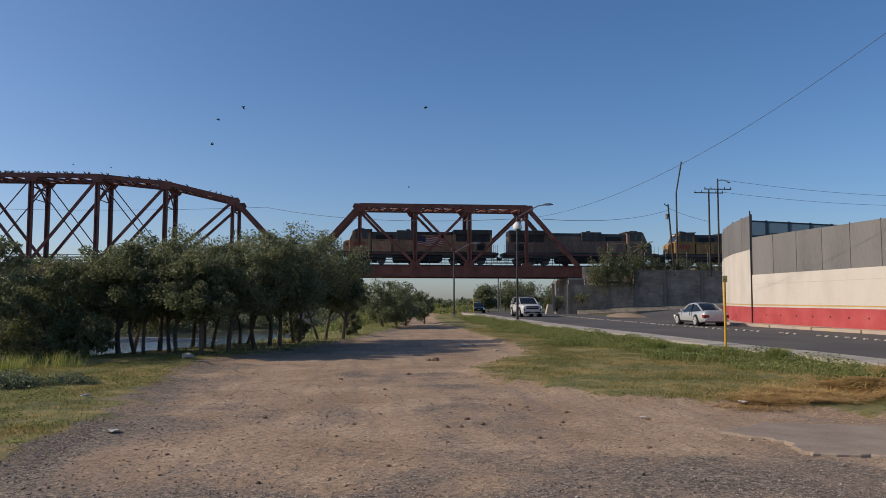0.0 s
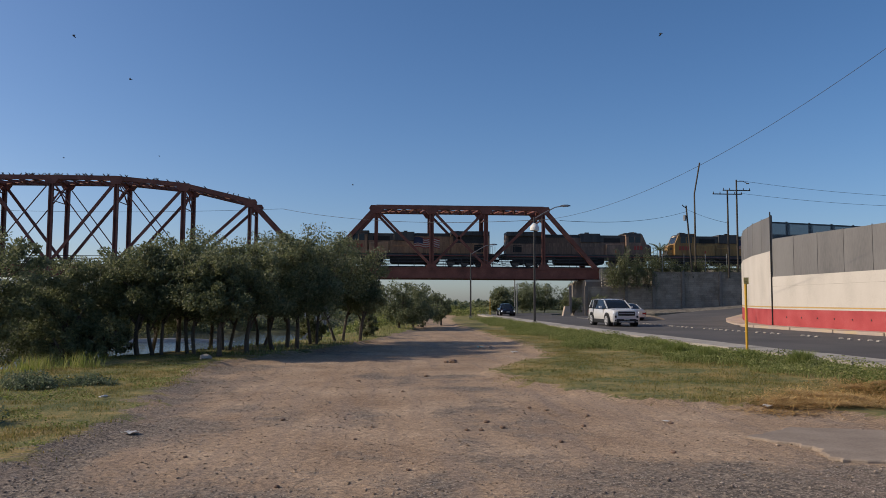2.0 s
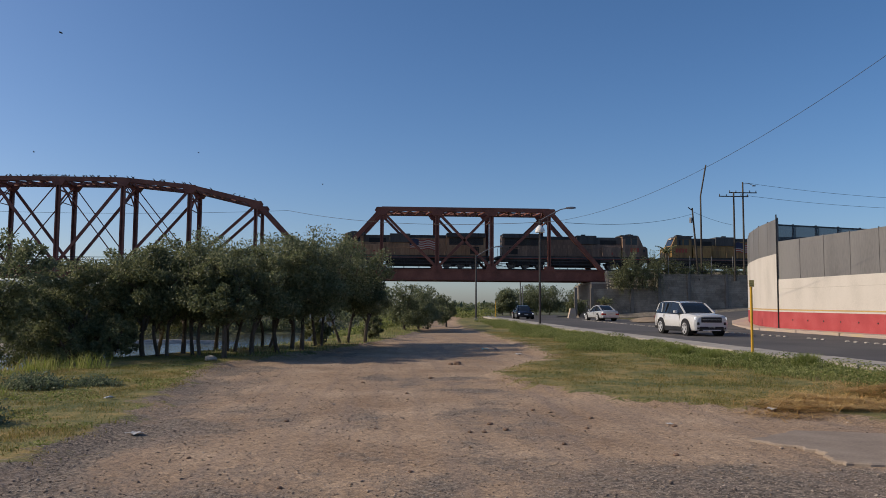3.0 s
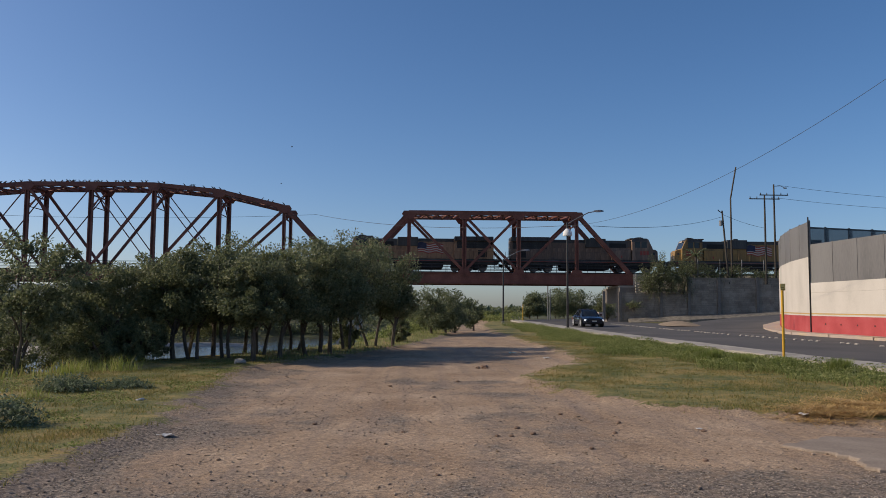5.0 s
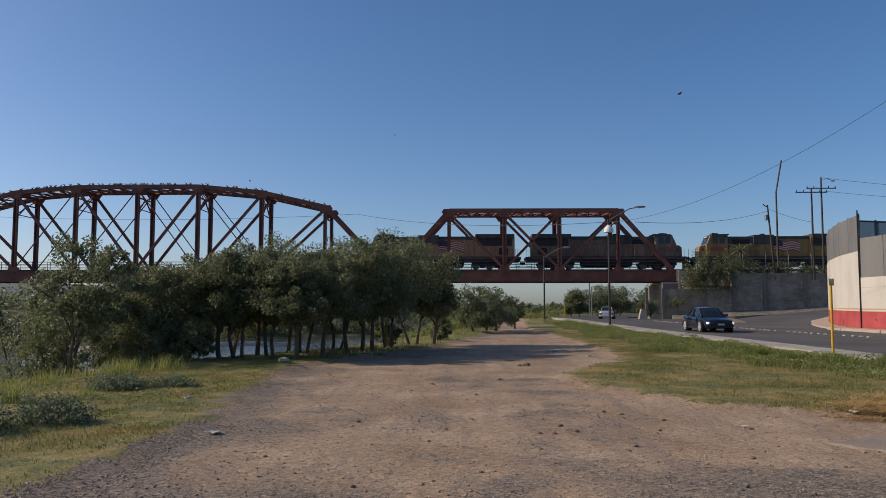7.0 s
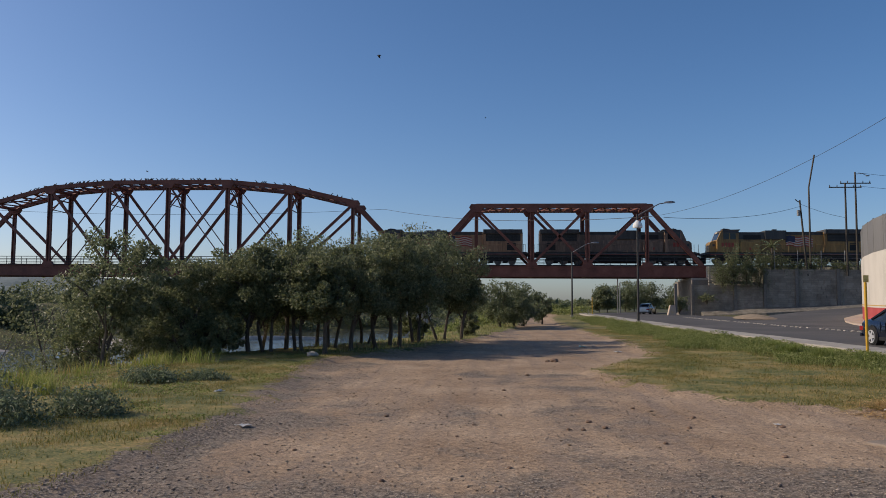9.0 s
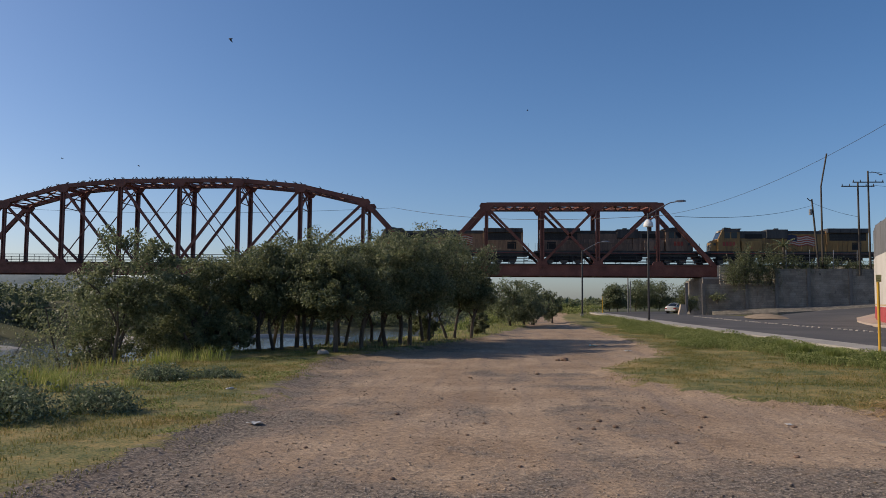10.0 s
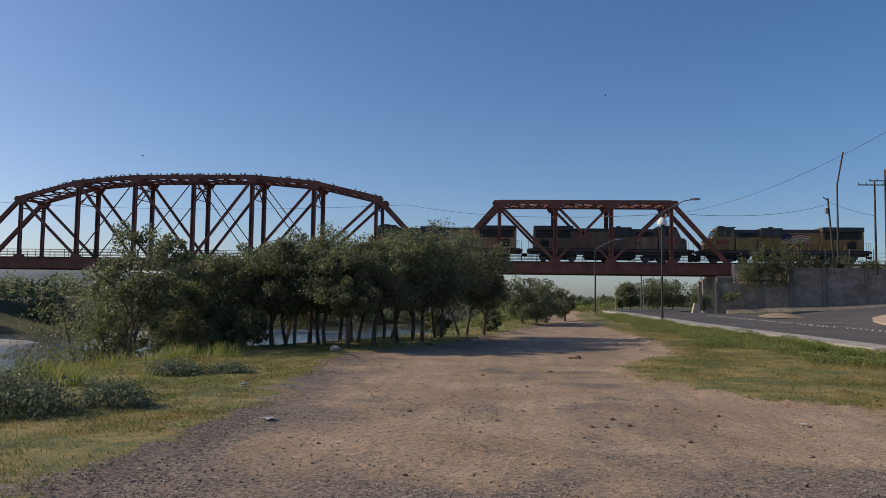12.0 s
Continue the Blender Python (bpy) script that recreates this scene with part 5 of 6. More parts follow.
wg = np.array([p[:2] for p in pos[::4] if kerb_x(p[1]) - 1.4 - p[0] > 0.7])
blades("weed_grass", wg, 0.17, 0.008, WEED, "upright green grass among the weeds", 0.9)
# straw heap
n = 17000
a, r = RNG.uniform(0, 2 * np.pi, n), RNG.uniform(0, 1, n) ** 0.6
u = RNG.uniform(0, 1, n)
heap = np.column_stack([6.2 + 5.2 * u + RNG.normal(size=n) * 0.35, 12.6 + 2.6 * u + RNG.normal(size=n) * (0.3 + 0.75 * u)])
hz = np.array([land(x, y) + max(0, 0.42 * noise.noise((x * 0.9, y * 0.9, 12)) + 0.06) * min(1, max(0, (x - 6) / 3)) for x, y in heap]) + RNG.uniform(0, 0.06, n)
d = RNG.normal(size=(n, 3)) * np.array([1, 1, 0.12])
d /= np.linalg.norm(d, axis=1)[:, None]
c3 = np.column_stack([heap, hz + 0.01])
ln = RNG.uniform(0.06, 0.2, n)[:, None]
sd = np.cross(d, np.array([0, 0, 1.0])) * 0.004
v = np.stack([c3 - d * ln - sd, c3 - d * ln + sd, c3 + d * ln + sd, c3 + d * ln - sd], axis=1).reshape(-1, 3)
tagged(new("straw", mesh_from("straw", v, np.arange(4 * n).reshape(-1, 4), STRAW)), "heap of cut golden straw on the ground", "straw", kind="stuff")


# ---- stones ----
def stones(name, n, region, sizes, label, mat=PEBBLE):
    """Angular pebbles pressed into the dirt."""
    base = np.array([(0, 0, 1), (0.9, 0, 0.3), (0.28, 0.85, 0.3), (-0.72, 0.53, 0.3), (-0.72, -0.53, 0.3), (0.28, -0.85, 0.3), (0, 0, -0.6)])
    tris = np.array([(0, 1, 2), (0, 2, 3), (0, 3, 4), (0, 4, 5), (0, 5, 1), (6, 2, 1), (6, 3, 2), (6, 4, 3), (6, 5, 4), (6, 1, 5)])
    xy = region(n)
    s = sizes(n)
    ang = RNG.uniform(0, 2 * np.pi, n)
    jit = base[None] * RNG.uniform(0.65, 1.35, (n, 7, 1)) * np.stack([RNG.uniform(0.7, 1.4, n), RNG.uniform(0.7, 1.3, n), RNG.uniform(0.4, 0.8, n)], axis=1)[:, None, :]
    ca, sa = np.cos(ang)[:, None], np.sin(ang)[:, None]
    rot = np.stack([jit[..., 0] * ca - jit[..., 1] * sa, jit[..., 0] * sa + jit[..., 1] * ca, jit[..., 2]], axis=2)
    z = np.array([land(a, b) for a, b in xy])
    v = rot * s[:, None, None] + np.column_stack([xy, z + s * 0.12])[:, None, :]
    f = (tris[None] + (np.arange(n) * 7)[:, None, None]).reshape(-1, 3)
    tagged(new(name, mesh_from(name, v.reshape(-1, 3), f, mat)), label, "gravel", kind="stuff")


def on_track(n):
    out = []
    while len(out) < n:
        y = 5.6 + 26 * RNG.uniform() ** 2.2
        left, right = track_edges(y)
        x = RNG.uniform(left - 0.3, min(right, 9.5) + 0.3)
        if RNG.uniform() < 0.06 + 0.94 * gravel_at(x, y) ** 1.4:
            out.append((x, y))
    return np.array(out)


stones("gravel", 62000, on_track, lambda n: 0.004 + 0.009 * RNG.uniform(0, 1, n) ** 3 + 0.016 * (RNG.uniform(0, 1, n) > 0.994), "loose gravel and small stones on the dirt track")


CLOD = material("earth_clod", [(0.20, 0.145, 0.10), (0.30, 0.22, 0.155), (0.42, 0.33, 0.25)], scale=5, rough=0.95, fine=50, bump=0.4, island=0.9)


def all_over(n):
    out = []
    while len(out) < n:
        y = 5.6 + 34 * RNG.uniform() ** 1.7
        left, right = track_edges(y)
        x = RNG.uniform(left - 0.2, min(right, 10) + 0.2)
        if RNG.uniform() < 0.35 + 0.65 * max(0, noise.noise((x * 0.7, y * 0.5, 21)) + 0.3):
            out.append((x, y))
    return np.array(out)


stones("clods", 20000, all_over, lambda n: 0.004 + 0.016 * RNG.uniform(0, 1, n) ** 4 + 0.014 * (RNG.uniform(0, 1, n) > 0.992), "crumbled earth clods and stones scattered on the dirt track", CLOD)


# ---- railway embankment, abutment, retaining wall ----
BALLAST = material("dusty_ballast", [(0.10, 0.09, 0.075), (0.18, 0.16, 0.13), (0.26, 0.23, 0.19)], scale=2, rough=0.95, fine=12, bump=0.8)
SAND = material("sandy_dirt", [(0.18, 0.135, 0.09), (0.26, 0.20, 0.135), (0.33, 0.26, 0.18)], scale=1.2, rough=0.95, fine=18, bump=0.6)
emb = Solid()
emb.loft([[(x, 103.9, -0.5), (x, 103.9, z), (x, 106.5, 6.7), (x, 107.6, 7.0), (x, 112.2, 7.0), (x, 116, 5.5), (x, 126, -0.5)] for x, z in ((28.9, 4.4), (34.9, 4.4), (35.1, 6.4), (70, 6.6), (220, 6.8))])
thing("embankment", emb, BALLAST, "ballasted railway embankment behind the retaining wall", "embankment", kind="structure")
s = Solid()
x = 28.7
while x < 130:
    s.box(x, x + 0.24, 108.2, 111.3, 6.96, 7.12)
    x += 0.55
thing("track_sleepers", s, PLANK, "dark timber sleepers on the embankment", "sleepers", kind="structure")
thing("track_rails", Solid().box(28.6, 220, 108.995, 109.065, 7.124, 7.30).box(28.6, 220, 110.435, 110.505, 7.124, 7.30), DARK_STEEL, "worn steel rails on the embankment", "rails", kind="structure")


def masonry(name, x0, x1, y, z0, z1, label, course=0.34, block=0.85):
    """Stone courses, block by block, with recessed joints."""
    wall = thing(name, None, None, label, "wall", kind="structure")
    part("wall_core", Solid().box(x0, x1, y + 0.06, y + 0.38, z0 - 1, z1), MORTAR, wall)
    n = 0
    z = z0
    row = 0
    while z < z1 - 0.05:
        hgt = min(course, z1 - z)
        x = x0 - RNG.uniform(0, block * 0.6)
        while x < x1:
            wide = block * RNG.uniform(0.55, 1.25)
            a, b = max(x, x0) + 0.01, min(x + wide, x1) - 0.01
            if b - a > 0.12:
                out = RNG.uniform(0.0, 0.05)
                part("block", Solid().box(a, b, y - out, y + 0.058, z + 0.01, z + hgt - 0.01), STONE, wall)
                n += 1
            x += wide
        z += course
        row += 1
    return wall


masonry("wall_retaining_low", 25.9, 34.95, 103.5, 0.6, 4.5, "grey-brown stone retaining wall below the track", 0.28, 0.75)
tall = masonry("wall_retaining_high", 35.0, 46.8, 103.5, 1.2, 6.5, "tall grey-brown stone retaining wall beside the slip road", 0.28, 0.85)
thing("wall_retaining_end", Solid().box(46.81, 90.0, 103.5, 103.88, 0.5, 6.5), STONE, "retaining wall running on behind the white wall", "wall", kind="structure")
for x in (26.0, 31.3, 34.97, 38.9, 44.0):
    part("buttress", Solid().box(x - 0.2, x + 0.2, 103.3, 103.44, 0.4, 4.6 if x < 34 else 6.6), MORTAR, tall)
ab = thing("abutment", None, None, "stained grey concrete bridge abutment", "abutment", kind="structure")
part("abutment_wall", Solid().box(26.4, 28.9, 105.2, 114.5, -0.5, 5.2), MORTAR, ab)
part("bearing_shelf", Solid().box(26.6, 29.0, 106.0, 113.5, 5.204, 5.48), CONCRETE, ab)
part("back_wall", Solid().box(28.62, 29.0, 106.0, 113.5, 5.484, 7.0), CONCRETE, ab)
for k in range(7):
    part("crib_beam", Solid().box(28.3, 30.6, 104.3 + 0.02 * k, 104.6, 4.55 + 0.36 * k, 4.75 + 0.36 * k), CONCRETE, ab)
part("crib_post", Solid().box(30.62, 30.85, 104.3, 104.7, 4.4, 7.2), CONCRETE, ab)
gp = thing("gate_pillar", None, None, "tapered pale concrete pillar at the roadside", "pillar")
part("pillar_base", Solid().loft([[(x0, 95.6, z), (x1, 95.6, z), (x1, 96.3, z), (x0, 96.3, z)] for x0, x1, z in ((21.1, 22.2, 0.4), (21.45, 22.0, 1.9))]), KERB, gp)
part("pillar_board", Solid().box(21.98, 22.3, 95.8, 95.95, 1.0, 4.4), MORTAR, gp)

# sand island at the fork
isl = Solid()
rings = []
for k, sc in enumerate((1.0, 0.8, 0.5, 0.15)):
    rings.append([(23.3 + sc * (px - 23.3), 72 + sc * (py - 72), rise(72) + 0.03 + 0.16 * k ** 0.8) for px, py in ((20.8, 66.5), (22.5, 66.0), (24.0, 67.8), (25.0, 73.0), (26.5, 79.0), (25.2, 80.5), (23.2, 78.0), (21.4, 71.0))])
isl.loft(rings)
thing("traffic_island", isl, SAND, "sandy triangular island at the fork in the road", "island", kind="structure", smooth=True)
sh = Solid().loft([[(x, y, z0), (x, y + 1.0, z0 + 0.4), (x, 103.3, z0 + 0.5), (x, 103.3, z0 - 0.6), (x, y, z0 - 0.6)] for x, y, z0 in ((27, 102.2, 0.7), (34, 100.2, 1.05), (45, 100.2, 1.6), (60, 101, 2.4), (90, 102, 3))])
thing("shoulder", sh, BALLAST, "dusty earth shoulder at the foot of the retaining wall", "shoulder", kind="structure")

# raised lane studs
stud = Solid().loft([[(-a, -b, z), (a, -b, z), (a, b, z), (-a, b, z)] for a, b, z in ((0.09, 0.09, 0), (0.08, 0.08, 0.04), (0.04, 0.04, 0.06))]).mesh("lane_stud", CONCRETE)
y = 24.0
k = 0
while y < 76:
    x = lerp(y, (24, 34, 40, 46, 52, 60, 75), (21.6, 20.8, 20.2, 19.4, 18.8, 18.5, 18.1))
    if not (38.6 < y < 40.2 or 47.8 < y < 49 or RNG.uniform() < 0.05):
        o = new("lane_stud", stud)
        o.matrix_basis = pose(x + RNG.normal() * 0.03, y, rise(y) + 0.021, 0, 0, RNG.uniform(-20, 20))
        tagged(o, "worn pale raised stud on the asphalt", "stud", group="lane studs")
    y += 0.62 if (k % 9) else 1.1
    k += 1


# ---- posts, lamps, wires ----
def street_lamp(x, y, hgt, arm, label, bell=True):
    z = rise(y)
    o = thing("street_lamp", None, None, label, "street lamp", at=pose(x, y, z))
    part("base", Solid().box(-0.16, 0.16, -0.16, 0.16, -0.1, 0.25), CONCRETE, o)
    part("pole", Solid().tube([(0, 0, 0), (0, 0, hgt)], [0.085, 0.055], 10), DARK_STEEL, o, smooth=True)
    part("arm", Solid().tube([(0, 0, hgt - 0.1), (arm * 0.45, 0, hgt + 0.42), (arm * 0.75, 0, hgt + 0.72), (arm, 0, hgt + 0.8)], 0.035, 8), GALV, o, smooth=True)
    h = part("lamp_head", Solid().loft([[(arm + dx, -w, hgt + 0.82 + dz), (arm + dx, w, hgt + 0.82 + dz), (arm + dx, w * 0.6, hgt + 0.82 + dz + t), (arm + dx, -w * 0.6, hgt + 0.82 + dz + t)] for dx, w, dz, t in ((-0.15, 0.06, -0.04, 0.08), (0.1, 0.13, -0.06, 0.14), (0.35, 0.14, -0.05, 0.14), (0.55, 0.06, -0.02, 0.06))]), GALV, o)
    if bell:
        part("bell_lamp", Solid().tube([(0.02, 0, hgt - 0.92), (0.02, 0, hgt - 0.78), (0.02, 0, hgt - 0.62), (0.02, 0, hgt - 0.5), (0.02, 0, hgt - 0.42)], [0.32, 0.33, 0.28, 0.17, 0.09], 20), WHITE, o, "white bell-shaped lamp shade", smooth=True)
    return o


street_lamp(10.2, 55.1, 7.45, 2.0, "dark street lamp with bell shade beside the footpath")
low = street_lamp(7.7, 73.4, 5.95, 1.9, "thin dark street lamp beside the dirt track", bell=False)
for x, y, hh in ((19.6, 122, 5.2), (20.6, 126, 4.6)):
    p = thing("pole", None, None, "slim grey pole beyond the bridge", "pole", at=pose(x, y, rise(y)))
    part("shaft", Solid().tube([(0, 0, -0.2), (0, 0, hh)], 0.09, 8), GALV, p)
    part("cap", Solid().tube([(0, 0, hh), (0, 0, hh + 0.08)], 0.13, 8), GALV, p)


PALE_YELLOW = material("faded_yellow_plate", [(0.66, 0.46, 0.14), (0.76, 0.56, 0.2)], rough=0.5, bump=0)
BROWNISH = material("brown_print", [(0.2, 0.11, 0.02), (0.26, 0.15, 0.03)], bump=0)


def marker(x, y, hgt, label):
    o = thing("marker_post", None, None, label, "post", at=pose(x, y, land(x, y) - 0.05))
    part("pipe", Solid().tube([(0, 0, -0.1), (0, 0, hgt)], 0.04, 12), YELLOW, o, smooth=True)
    pl = part("plate", Solid().box(-0.08, 0.08, -0.05, -0.042, hgt - 0.08, hgt + 0.13), PALE_YELLOW, o, bevel=0.003)
    for k in range(2):
        part("text_bar", Solid().box(-0.06, 0.06 - 0.03 * (k % 2), -0.054, -0.0505, hgt - 0.05 + 0.055 * k, hgt - 0.038 + 0.055 * k), BROWNISH, pl)
    part("cap", Solid().tube([(0, 0, hgt), (0, 0, hgt + 0.03)], 0.045, 12), YELLOW, o)


marker(11.2, 24.6, 2.3, "tall yellow pipeline marker post beside the footpath")
marker(11.0, 85.0, 2.0, "yellow pipeline marker post by the bend")

WOODPOLE = material("weathered_pole_wood", [(0.045, 0.038, 0.03), (0.085, 0.07, 0.055)], scale=3, rough=0.9, stretch=(1, 1, 0.1), bump=0.3)


def utility_pole(x, y, z0, z1, label, arms=(), bent=0.0, box=False, lamp=False, lean=0.0):
    o = thing("utility_pole", None, None, label, "utility pole", group="utility poles", at=pose(x, y, z0))
    h = z1 - z0
    pts = [(-lean * 0.06, 0, -0.5), (lean, 0, h)] if not bent else [(0, 0, -0.5), (0, 0, h * 0.72), (bent, 0, h)]
    part("shaft", Solid().tube(pts, [0.15] + [0.1] * (len(pts) - 1), 10), WOODPOLE, o, smooth=True)
    for za, w in arms:
        part("crossarm", Solid().box(-w, w, -0.06, 0.06, h - za, h - za + 0.12), WOODPOLE, o)
        for k in (-0.95, -0.5, 0.5, 0.95):
            part("insulator", Solid().tube([(k * w, 0, h - za + 0.12), (k * w, 0, h - za + 0.38)], [0.07, 0.04], 8), DARK_STEEL, o)
    if box:
        part("transformer", Solid().tube([(lean * 0.85 - 0.3, 0, h - 2.0), (lean * 0.85 - 0.3, 0, h - 1.3)], 0.2, 12), GALV, o)
        part("bracket", Solid().tube([(lean, 0, h - 0.3), (lean - 0.35, 0, h - 0.1), (lean - 0.55, 0, h + 0.1)], 0.06, 6), DARK_STEEL, o)
    if lamp:
        part("bracket", Solid().tube([(0, 0, h - 0.25), (0.9, 0, h - 0.2), (1.5, 0, h - 0.45)], 0.04, 6), GALV, o)
        part("lamp_head", Solid().box(1.35, 1.75, -0.12, 0.12, h - 0.55, h - 0.42), GALV, o, bevel=0.03)
    return o


utility_pole(40.3, 103.6, 6.2, 15.3, "leaning dark utility pole with transformer", box=True, lean=-0.7)
utility_pole(41.0, 104.2, 6.2, 21.2, "tall slim bent grey pole above the embankment", bent=0.8)
utility_pole(45.1, 103.2, 6.2, 17.4, "wooden utility pole with a crossarm", arms=((0.6, 2.0),))
utility_pole(46.9, 104.4, 6.2, 19.0, "wooden utility pole with crossarm and lamp", arms=((1.5, 1.9),), lamp=True)


def cable(a, b, sag, r, label):
    a, b = Vector(a), Vector(b)
    n = 28
    pts = [a.lerp(b, i / n) - Vector((0, 0, sag * 4 * (i / n) * (1 - i / n))) for i in range(n + 1)]
    thing("cable", Solid().tube(pts, r, 5), CABLE, label, "cable", group="overhead cables", fix=False)


cable((20.97, 28.0, 13.14), (12.19, 60.0, 8.34), 1.55, 0.011, "thick black overhead cable")
cable((12.19, 60.0, 8.34), (-12.85, 100.0, 13.78), 0.8, 0.02, "thin black overhead wire")
cable((39.62, 103.5, 14.5), (13.5, 62.0, 8.49), 0.6, 0.02, "thin black overhead wire")
cable((39.62, 103.5, 14.8), (45.1, 103.2, 13.01), 0.2, 0.02, "thin black overhead wire")
cable((47.13, 104.0, 18.83), (81.69, 104.0, 16.85), 0.6, 0.02, "thin black overhead wire")
cable((47.09, 104.0, 17.13), (81.63, 104.0, 15.67), 0.6, 0.02, "thin black overhead wire")
cable((-13.62, 106.0, 14.51), (-74.8, 112.0, 15.42), 0.8, 0.02, "thin black overhead wire")
cable((7.62, 73.4, 6.58), (21.11, 110.0, 7.33), 0.6, 0.02, "thin black overhead wire")

# wire-mesh fence on the embankment
fence = thing("wire_fence", None, None, "rusty fence posts with wires above the retaining wall", "fence")
for k in range(9):
    x = 30.5 + 2.9 * k
    part("post", Solid().tube([(x, 103.75, 4.3 if x < 35 else 6.3), (x + 0.05, 103.75, 7.9 if x < 35 else 8.9)], 0.05, 6), GALV, fence)
for z in (6.9, 7.4, 7.9, 8.4):
    part("wire", Solid().tube([(35, 103.75, z), (53.5, 103.75, z)], 0.015, 4), GALV, fence)

# bushes on and below the embankment
EMB = [(29.6, 102.9, 4.9, 1.4, 3.0, 3600), (31.0, 103.0, 5.2, 1.3, 4.4, 4200), (32.6, 102.9, 5.0, 1.3, 3.6, 3800), (34.2, 103.2, 5.0, 1.2, 4.6, 3000), (35.6, 104.3, 6.2, 1.2, 2.6, 2200), (37.4, 104.4, 6.3, 1.5, 2.3, 2600), (39.3, 104.4, 6.3, 1.3, 1.6, 2000), (41.6, 104.6, 6.4, 1.6, 2.0, 2600), (44.9, 104.6, 6.4, 1.8, 1.4, 2600), (48.5, 104.8, 6.5, 2.0, 1.5, 2600), (22.9, 97.5, 1.5, 1.1, 1.6, 2200), (21.9, 96.8, 1.9, 0.7, 1.3, 1600), (27.6, 102.9, 2.6, 1.2, 0.9, 900)]
for x, y, z, r, hh, n in EMB:
    d = RNG.normal(size=(n, 3))
    d /= np.linalg.norm(d, axis=1)[:, None]
    rr = RNG.uniform(0.4, 1.0, (n, 1)) * (1 + 0.5 * np.sin(d[:, :1] * 6 + x) * np.cos(d[:, 2:3] * 5 + y))
    o = thing("bush", None, None, "scrubby green bush on the railway embankment", "bush", group="embankment bushes", at=pose(x, y, z))
    wood = Solid()
    for k in range(8):
        e = d[k] * rr[k] * np.array([r, r, hh]) * 0.8 + np.array([0, 0, hh * 0.4])
        wood.tube([(0, 0, -0.6), tuple(e * 0.5), tuple(e)], [0.05, 0.03, 0.01], 5, cap=False)
    part("branches", wood, BARK, o)
    part("leaves", leaves("leaves", d * rr * np.array([r, r, hh * 0.6]) + np.array([0, 0, hh * 0.35]), 0.16, LEAF), None, o)
palm = thing("palm", None, None, "small ragged palm on the embankment", "palm", at=pose(36.3, 104.4, 6.3))
part("trunk", Solid().tube([(0, 0, -0.3), (0, 0, 3.2)], [0.2, 0.15], 8), BARK, palm)
fr = Solid()
for k in range(16):
    a = 2 * math.pi * k / 16
    for j in range(7):
        u0, u1 = j / 7, (j + 1) / 7
        p = lambda u: Vector((math.cos(a) * 1.5 * u, math.sin(a) * 1.5 * u, 3.2 + (0.3 + 0.7 * (k % 3)) * u - 0.9 * u * u))
        for sd in (1, -1):
            q = p(u0) + Vector((-math.sin(a) * sd * 0.3 * (1 - u0 * 0.6) + math.cos(a) * 0.2, math.cos(a) * sd * 0.3 * (1 - u0 * 0.6) + math.sin(a) * 0.2, -0.15))
            fr.add([p(u0), p(u1), q], [(0, 1, 2)])
part("fronds", fr, LEAF, palm)

# ---- loose things on the dirt ----
corners = [(4.5, 10.05), (4.95, 9.3), (4.75, 8.55), (5.6, 8.3), (7.5, 8.6), (9.6, 8.9), (9.8, 10.9), (7.2, 10.35), (5.4, 10.8)]
rim_pts = []
for i, c in enumerate(corners):
    a, b = Vector(c), Vector(corners[(i + 1) % len(corners)])
    for k in range(8):
        p = a.lerp(b, k / 8)
        rim_pts.append((p.x + RNG.normal() * 0.03, p.y + RNG.normal() * 0.03))
sl = Solid().loft([[(x + (6.8 - x) * q, y + (9.6 - y) * q, z) for x, y in rim_pts] for q, z in ((0, -0.12), (0, 0.0), (0.012, 0.014))])
DUSTY = material("dusty_concrete", [(0.19, 0.15, 0.115), (0.27, 0.215, 0.165), (0.34, 0.28, 0.22)], scale=1.5, rough=0.95, fine=35, bump=0.6, detail=9)
thing("concrete_slab", sl, DUSTY, "broken flat concrete slab sunk in the dirt", "slab")


ROCK = material("brown_rock", [(0.12, 0.075, 0.05), (0.2, 0.13, 0.09), (0.28, 0.19, 0.14)], scale=8, rough=0.95, fine=60, bump=0.5)


def rock(x, y, r, label, mat=PEBBLE, flat=0.6):
    b = bmesh.new()
    bmesh.ops.create_icosphere(b, subdivisions=2, radius=r)
    for v in b.verts:
        v.co *= 1 + 0.35 * noise.noise(v.co * (2.2 / r) + Vector((x, y, 0)))
        v.co.z *= flat
    me = bpy.data.meshes.new("stone")
    b.to_mesh(me)
    b.free()
    me.materials.append(mat)
    o = new("stone", me)
    o.matrix_basis = pose(x, y, land(x, y) + r * flat * 0.45, 0, 0, x * 90)
    tagged(o, label, "stone", group="stones on the track")


for x, y, r in ((1.41, 11.65, 0.065), (1.56, 11.1, 0.06), (1.25, 10.95, 0.05), (1.05, 10.9, 0.045), (1.84, 22.56, 0.16), (1.65, 22.5, 0.1), (0.3, 15.5, 0.05), (-0.6, 17.5, 0.06), (2.3, 13.2, 0.05), (0.9, 18.6, 0.07), (-1.5, 12.0, 0.05), (3.0, 12.2, 0.05), (2.7, 11.2, 0.05), (-2.2, 9.2, 0.04), (0.2, 8.3, 0.035), (-1.0, 7.6, 0.04), (3.2, 9.1, 0.05), (2.1, 9.9, 0.045), (4.0, 11.4, 0.06), (-0.2, 11.2, 0.04), (-0.4, 10.2, 0.035)):
    rock(x, y, r * 0.7, "rough brown stone lying on the dirt track", ROCK)
rock(-5.0, 23.0, 0.17, "pale stone at the foot of the trees", CONCRETE)
